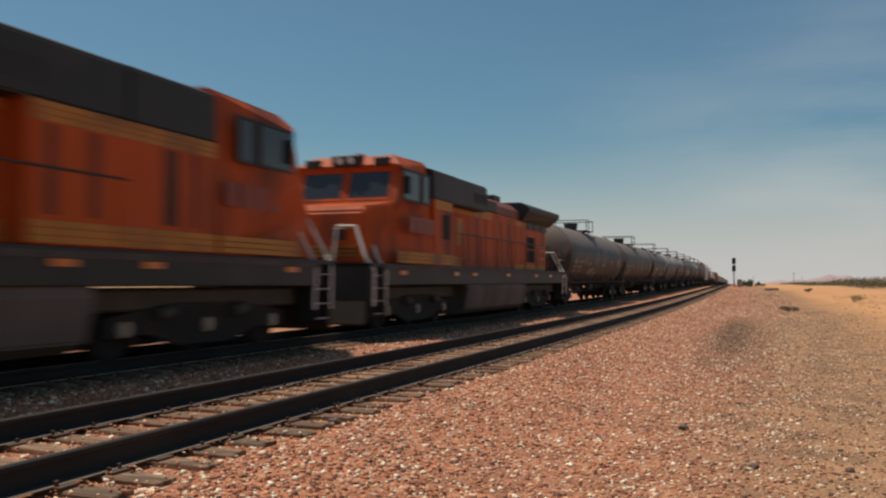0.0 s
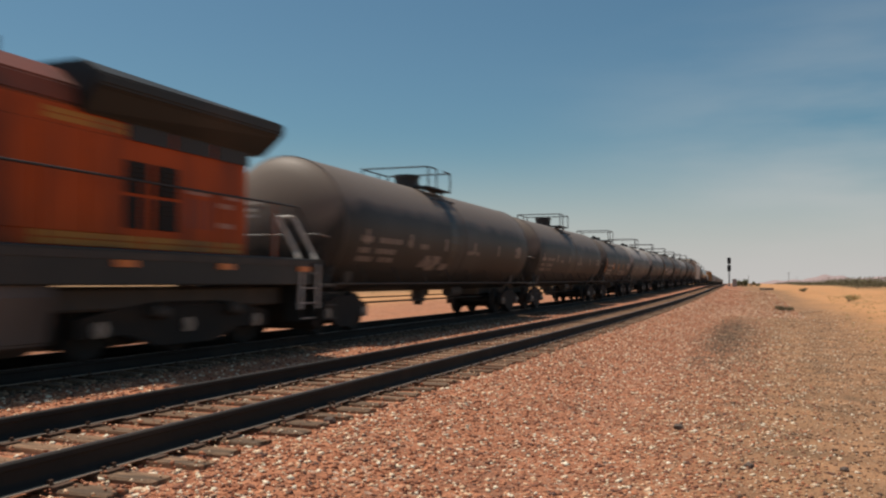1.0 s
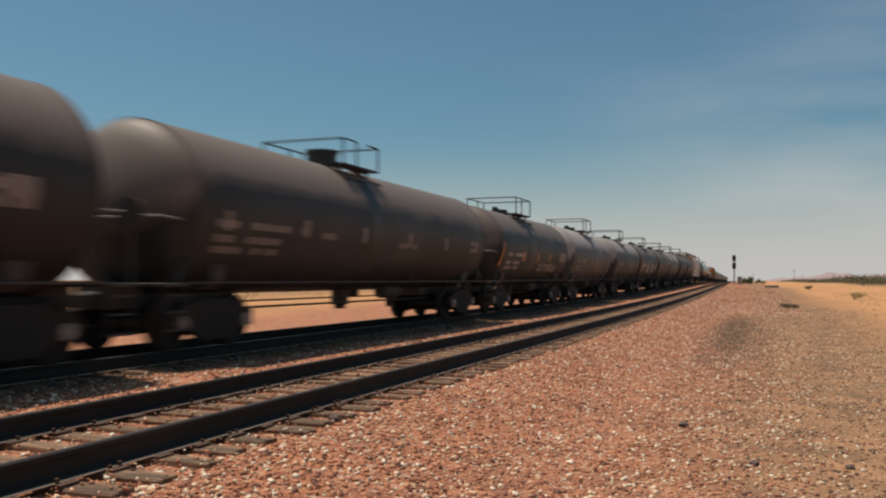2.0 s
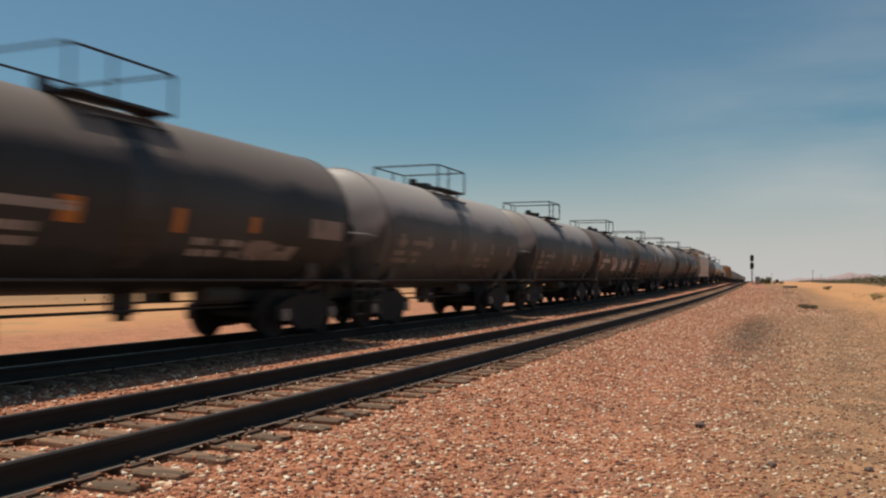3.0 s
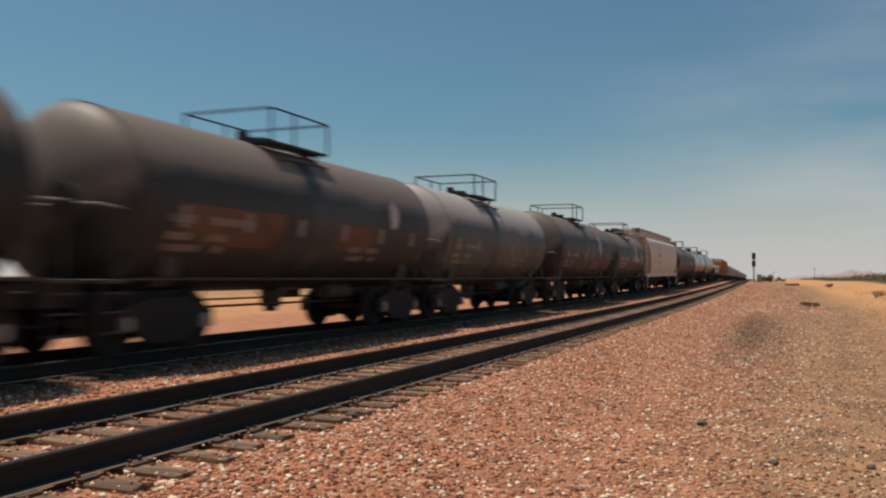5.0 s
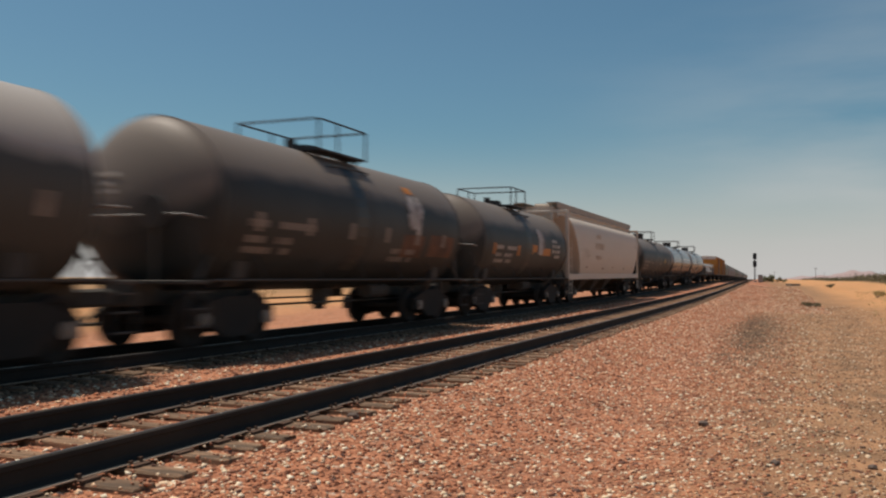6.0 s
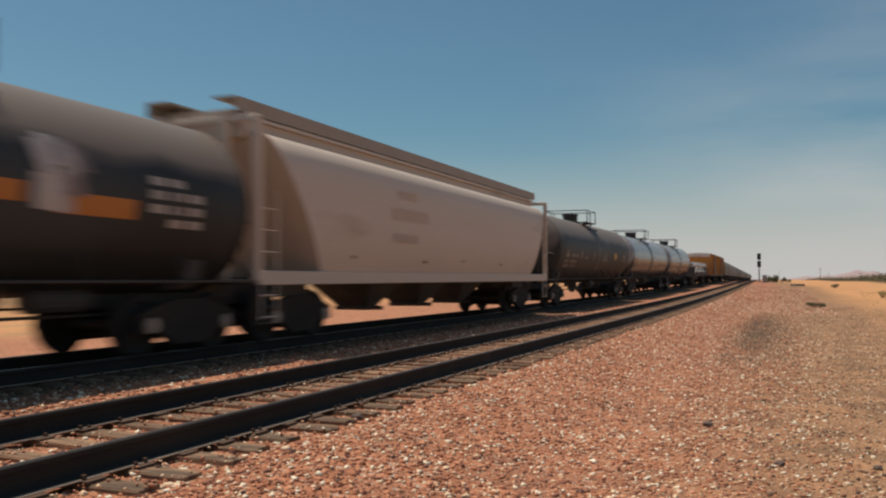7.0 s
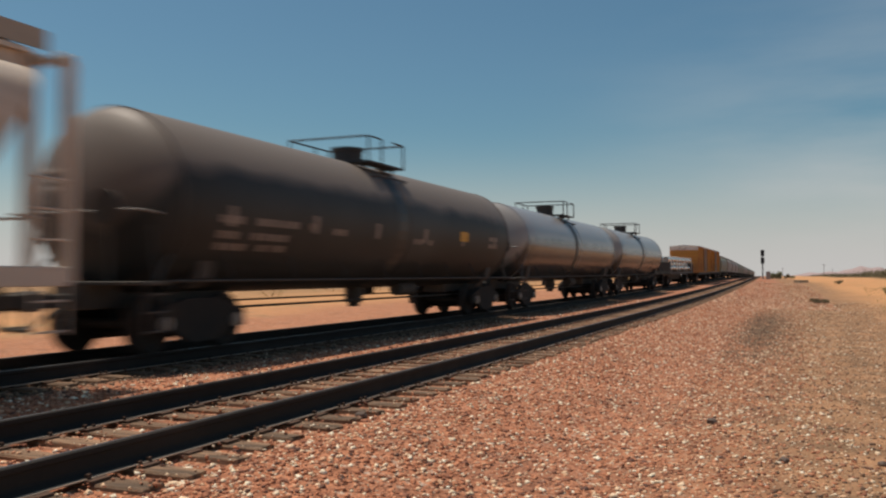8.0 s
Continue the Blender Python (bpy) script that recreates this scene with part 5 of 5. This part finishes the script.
RUST_SPOT = mat("rust_on_tan_paint", (0.27, 0.15, 0.08), 0.8, 0, 0.35, 9.0)
HOPPER_TRIM = mat("hopper_roof_grey", (0.33, 0.29, 0.245), 0.7, 0, 0.25, 2.0)


# ---- boxcars, flatcar ----
BOX_YELLOW = mat("boxcar_yellow", (0.50, 0.235, 0.045), 0.6, 0, 0.15, 0.8, (0.26, 0.11, 0.04), 0.35, 0.06)
BOX_DARK = mat("boxcar_door_brown", (0.16, 0.08, 0.035), 0.7, 0, 0.25, 1.2)


def box_car(y_mid, label, half=8.0):
    car = empty("box_car", label, "box car", "box cars")
    bm = bmesh.new()
    box(bm, -1.42, 1.42, -half, half, 1.05, 3.74, 0.02)
    shell = part("body", bm, BOX_YELLOW, car)
    bm = bmesh.new()
    prism_y(bm, [(-1.50, 3.74), (1.50, 3.74), (1.48, 3.82), (0, 3.93), (-1.48, 3.82)], -half - 0.03, half + 0.03)
    part("roof", bm, PALE, car)
    for s in (-1, 1):
        for k in range(14):
            y = -half + 0.3 + k * (2 * half - 0.6) / 13
            if abs(y) > 2.3:
                bm = bmesh.new()
                box(bm, s * 1.42, s * 1.49, y - 0.06, y + 0.06, 1.1, 3.71)
                part("side_post", bm, BOX_YELLOW, shell)
        for y0 in (-1.9, 0.02):
            bm = bmesh.new()
            box(bm, s * 1.42, s * 1.50, y0, y0 + 1.88, 1.15, 3.64, 0.01)
            part("door", bm, BOX_DARK, car)
        bm = bmesh.new()
        box(bm, -1.40, 1.40, min(s * half, s * (half + 0.09)), max(s * half, s * (half + 0.09)), 3.38, 3.72, 0.01)
        part("end_fascia", bm, PALE, shell)
        for k in range(6):
            bm = bmesh.new()
            box(bm, -1.3, 1.3, min(s * half, s * (half + 0.07)), max(s * half, s * (half + 0.07)), 1.25 + k * 0.35, 1.45 + k * 0.35, 0.02)
            part("end_rib", bm, BOX_YELLOW, shell)
        coupler(car, s * (half + 0.1), s)
        truck(car, s * (half - 2.0))
        bm = bmesh.new()
        box(bm, s * 1.36, s * 1.44, -half, half, 0.85, 1.06)
        part("side_sill", bm, GRIME, car)
    bm = bmesh.new()
    box(bm, -0.3, 0.3, -half, half, 0.72, 1.05)
    part("sill", bm, GRIME, car)
    MOVING.append((car, y_mid, 0))
    return car


def flat_car(y_mid, label, half=8.9):
    car = empty("flat_car", label, "flat car")
    bm = bmesh.new()
    box(bm, -1.45, 1.45, -half, half, 1.02, 1.22, 0.02)
    part("deck", bm, GRIME, car)
    bm = bmesh.new()
    box(bm, -0.5, 0.5, -half + 3, half - 3, 0.55, 1.02, 0.03)
    box(bm, -0.3, 0.3, -half, half, 0.72, 1.02, 0.03)
    part("sill", bm, GRIME, car)
    for s in (-1, 1):
        bm = bmesh.new()
        box(bm, -1.42, 1.42, s * (half - 0.15) - 0.06, s * (half - 0.15) + 0.06, 1.22, 2.0, 0.02)
        part("bulkhead", bm, GRIME, car)
        coupler(car, s * half, s)
        truck(car, s * (half - 2.2))
    MOVING.append((car, y_mid, 0))
    # bundles of bright pipe, each a load of its own on the deck
    for k in range(3):
        y0 = -half + 0.4 + k * 5.8
        bundle = empty("pipe_bundle", "bundle of bright steel pipes strapped on the flat car", "pipes", "pipe bundles")
        for lay in range(3):
            for i in range(6 - (lay % 2)):
                x = -1.05 + 0.42 * i + 0.21 * (lay % 2)
                bm = bmesh.new()
                rod(bm, (x, y0 - 0.0, 0.30 + 0.34 * lay), (x, y0 + 5.5, 0.30 + 0.34 * lay), 0.20, 12)
                part("pipe", bm, BRIGHT, bundle, smooth=True)
        for yy in (y0 + 0.8, y0 + 4.7):
            bm = bmesh.new()
            box(bm, -1.35, 1.35, yy - 0.08, yy + 0.08, 0.0, 0.10)
            part("timber_bearer", bm, TIE, bundle)
            bm = bmesh.new()
            pipe(bm, [(-1.36, yy, 0.0), (-1.36, yy, 1.2), (1.36, yy, 1.2), (1.36, yy, 0.0)], 0.03)
            part("strap", bm, PALE, bundle)
        LOADS.append((bundle, y_mid, 1.222))


BRIGHT = mat("bright_galvanised", (0.62, 0.60, 0.57), 0.25, 0.9, 0.1, 3.0, bump=0.02)
LOADS = []

# ---- the consist, from the head of the train back ----
WHITE_MARK = mat("faded_white_paint", (0.40, 0.36, 0.32), 0.7, 0, 0.3, 3.0, (0.12, 0.09, 0.08), 0.4)
GREY_MARK = mat("dull_grey_stencil", (0.24, 0.20, 0.17), 0.7, 0, 0.3, 3.0, (0.09, 0.07, 0.06), 0.4)
ORANGE_MARK = mat("orange_reflective_strip", (0.48, 0.17, 0.025), 0.6, 0, 0.25, 3.0)
SPRAY = mat("white_spray_paint", (0.50, 0.46, 0.43), 0.7, 0, 0.25, 2.5, (0.15, 0.11, 0.10), 0.55)
RUST_MARK = mat("rusty_spill", (0.14, 0.065, 0.035), 0.8, 0, 0.35, 2.0, (0.06, 0.035, 0.025), 0.5)
YELLOW_MARK = mat("yellow_placard", (0.55, 0.30, 0.03), 0.6, 0, 0.2, 3.0)


def stencil(y, a=78, n=9, size=0.34, rows=1):
    """Rows of lettering too worn to read, as bars."""
    out = []
    for r in range(rows):
        for k in range(n):
            if (k * 7 + r * 3) % 5 != 4:
                out.append((a + r * 8, a + r * 8 + 5, y + k * size, y + k * size + size * 0.72))
    return out


def reflectors(half, a=82):
    return [(a, a + 13, -half + 0.5 + k * (2 * half - 1.3) / 5, -half + 0.68 + k * (2 * half - 1.3) / 5) for k in range(6)]


def blob(y, a, w, h, seed):
    """A ragged sprayed shape out of overlapping slanted strokes."""
    rnd = random.Random(seed)
    out = []
    for k in range(12):
        y0 = y + rnd.uniform(0, w * 0.8)
        a0 = a + rnd.uniform(0, h * 0.6)
        out.append((a0, a0 + rnd.uniform(0.25, 0.5) * h, y0, y0 + rnd.uniform(0.12, 0.3) * w, 0.006 + 0.0015 * k, rnd.uniform(-0.15, 0.15)))
    return out


LONG = dict(r=1.54, cz=2.43, plat=-0.72)
LONG_LOW = dict(r=1.49, cz=2.39, plat=-0.75)
SMALL = dict(r=1.45, cz=2.34, style=1)


def marks_long(extra=()):
    return [("stencil", GREY_MARK, stencil(-6.9, 98, 9, 0.34) + stencil(-6.9, 108, 7, 0.3, 2) + stencil(-3.3, 100, 3, 0.3) + stencil(0.6, 102, 4, 0.3) + stencil(6.0, 92, 2, 0.4, 2)),
            ("reflective_strip", GREY_MARK, reflectors(7.2, 92)), *extra]


def marks_small(extra=(), strip=None):
    return [("stencil", GREY_MARK, stencil(-4.6, 99, 7, 0.32) + stencil(-4.6, 110, 5, 0.3, 2) + stencil(1.2, 112, 5, 0.26, 2)),
            ("reflective_strip", strip or GREY_MARK, reflectors(4.9, 94)), *extra]


locomotive(5.4, "orange locomotive with black roof and yellow stripes, running backwards", False, True)
locomotive(27.9, "orange diesel locomotive with sooty roof, nose to the leader", True)
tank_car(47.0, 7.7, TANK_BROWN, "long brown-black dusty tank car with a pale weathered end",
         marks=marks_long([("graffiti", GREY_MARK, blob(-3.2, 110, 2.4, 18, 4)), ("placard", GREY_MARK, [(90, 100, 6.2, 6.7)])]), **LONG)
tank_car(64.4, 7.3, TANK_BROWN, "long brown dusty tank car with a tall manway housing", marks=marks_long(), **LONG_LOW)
tank_car(79.2, 5.15, TANK_BLACK, "short black tank car with orange reflective marks and stencils", plat=-0.9,
         marks=[("stencil", WHITE_MARK, stencil(-4.5, 98, 7, 0.34) + stencil(-4.5, 110, 6, 0.3, 2) + stencil(0.3, 112, 5, 0.26, 2)),
                ("reflective_strip", ORANGE_MARK, [(85, 118, -5.15, -4.9, 0.006, -0.3), (95, 109, -2.45, -2.12), (95, 110, -0.25, 0.0), (95, 106, 1.72, 1.92)]),
                ("placard", GREY_MARK, [(91, 106, 3.7, 4.9)]), ("graffiti", GREY_MARK, blob(1.6, 108, 1.8, 22, 9))], **SMALL)
tank_car(91.5, 5.15, TANK_GREY, "short pale grey tank car with a darker belly", plat=0, marks=marks_small(), **SMALL)
tank_car(104.4, 5.15, TANK_ASH, "short black tank car whitened on top by dust and painted sunlight", plat=-0.8, wy=0.85, marks=marks_small([("placard", GREY_MARK, [(96, 112, 1.0, 1.5)])]), **SMALL)
tank_car(116.5, 5.45, TANK_BLACK, "short black tank car with white sprayed lettering on its side", plat=-0.3,
         marks=[("stencil", WHITE_MARK, [(97, 105, -4.55, -2.5), (109, 112, -4.6, -3.55), (114, 117, -4.65, -3.6), (119, 121, -4.75, -4.3)]),
                ("reflective_strip", ORANGE_MARK, [(80, 113, -5.27, -5.02, 0.006, -0.12), (87, 95, -3.6, -3.35, 0.012), (92, 106, -1.85, -1.6)]),
                ("graffiti", SPRAY, blob(-1.6, 90, 1.45, 34, 2) + blob(1.15, 92, 1.9, 30, 3) + blob(4.1, 94, 0.7, 22, 13))], **SMALL)
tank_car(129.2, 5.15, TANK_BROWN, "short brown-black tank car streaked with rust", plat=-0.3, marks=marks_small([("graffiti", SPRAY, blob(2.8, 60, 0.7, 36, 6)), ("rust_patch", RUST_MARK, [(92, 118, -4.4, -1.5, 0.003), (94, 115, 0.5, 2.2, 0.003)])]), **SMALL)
tank_car(140.95, 4.95, TANK_GREY, "short light grey tank car", plat=-0.8, marks=marks_small(), **SMALL)
tank_car(154.0, 5.30, TANK_BLACK, "short black tank car with a white painted blot", plat=-0.5,
         marks=marks_small([("graffiti", SPRAY, blob(1.8, 56, 1.1, 40, 8) + blob(1.9, 60, 0.95, 34, 18)), ("rust_patch", RUST_MARK, [(98, 120, 1.7, 2.9, 0.003), (96, 118, 3.3, 4.9, 0.003)]), ("orange_dab", ORANGE_MARK, [(50, 58, 2.1, 2.55, 0.03)])]), r=1.50, cz=2.41, style=1)
tank_car(166.9, 5.15, TANK_BLACK, "short black tank car with orange and white spray paint", plat=-0.3, wy=0.88,
         marks=[("stencil", WHITE_MARK, stencil(-4.0, 95, 6, 0.36) + stencil(-4.0, 105, 6, 0.3, 2) + stencil(2.9, 78, 3, 0.42, 4)),
                ("reflective_strip", ORANGE_MARK, [(93, 107, -1.75, -1.5), (93, 107, -4.35, -4.15), (92, 104, -0.1, 0.15)]),
                ("graffiti", SPRAY, blob(0.8, 64, 1.3, 36, 11)), ("painted_band", ORANGE_MARK, [(93, 104, 1.2, 2.6, 0.004), (90, 100, 0.0, 0.7, 0.004)])], **SMALL)
hopper_car(181.8, HOPPER, "tan-grey covered hopper car with smooth curved sides")
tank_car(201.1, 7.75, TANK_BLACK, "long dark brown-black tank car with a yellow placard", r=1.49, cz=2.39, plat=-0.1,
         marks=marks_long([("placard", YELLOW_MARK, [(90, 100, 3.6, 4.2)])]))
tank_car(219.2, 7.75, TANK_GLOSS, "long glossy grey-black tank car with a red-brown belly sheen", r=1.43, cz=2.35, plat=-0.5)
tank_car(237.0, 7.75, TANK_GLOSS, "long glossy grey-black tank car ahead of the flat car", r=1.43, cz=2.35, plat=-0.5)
flat_car(258.5, "flat car loaded with bright steel pipe bundles")
box_car(281.5, "yellow-orange box car with brown doors and a pale roof")
box_car(298.9, "yellow-orange box car with ribbed sides")
GREENISH = mat("hopper_green_grey", (0.22, 0.23, 0.18), 0.65, 0, 0.2, 0.8)
DULL = mat("hopper_dull_grey", (0.30, 0.275, 0.25), 0.65, 0, 0.2, 0.8)
for k in range(24):
    m, lab = ((GREENISH, "grey-green covered hopper car far down the train"), (DULL, "dull grey covered hopper car far down the train"))[(k * 5 // 3) % 2]
    hopper_car(318.6 + k * 20.2, m, lab, marks=False, height=0.72)


def motions():
    """Every vehicle rolls along the line at one steady speed."""
    for ob, y0, *turn in MOVING:
        extra = turn[0] if turn else 0
        rows = []
        for k in range(17):
            t = k * 0.5
            y = y0 - SPEED * t
            rows.append((t, pose(FAR_TRACK + drift(y), y, rise(y), grade(y) * (-1 if extra else 1), 0, heading(y) + extra)))
        walk(ob, rows)
    for ob, y0, z in LOADS:
        rows = []
        for k in range(17):
            t = k * 0.5
            y = y0 - SPEED * t
            rows.append((t, pose(FAR_TRACK + drift(y), y, z + rise(y), grade(y), 0, heading(y))))
        walk(ob, rows)


motions()
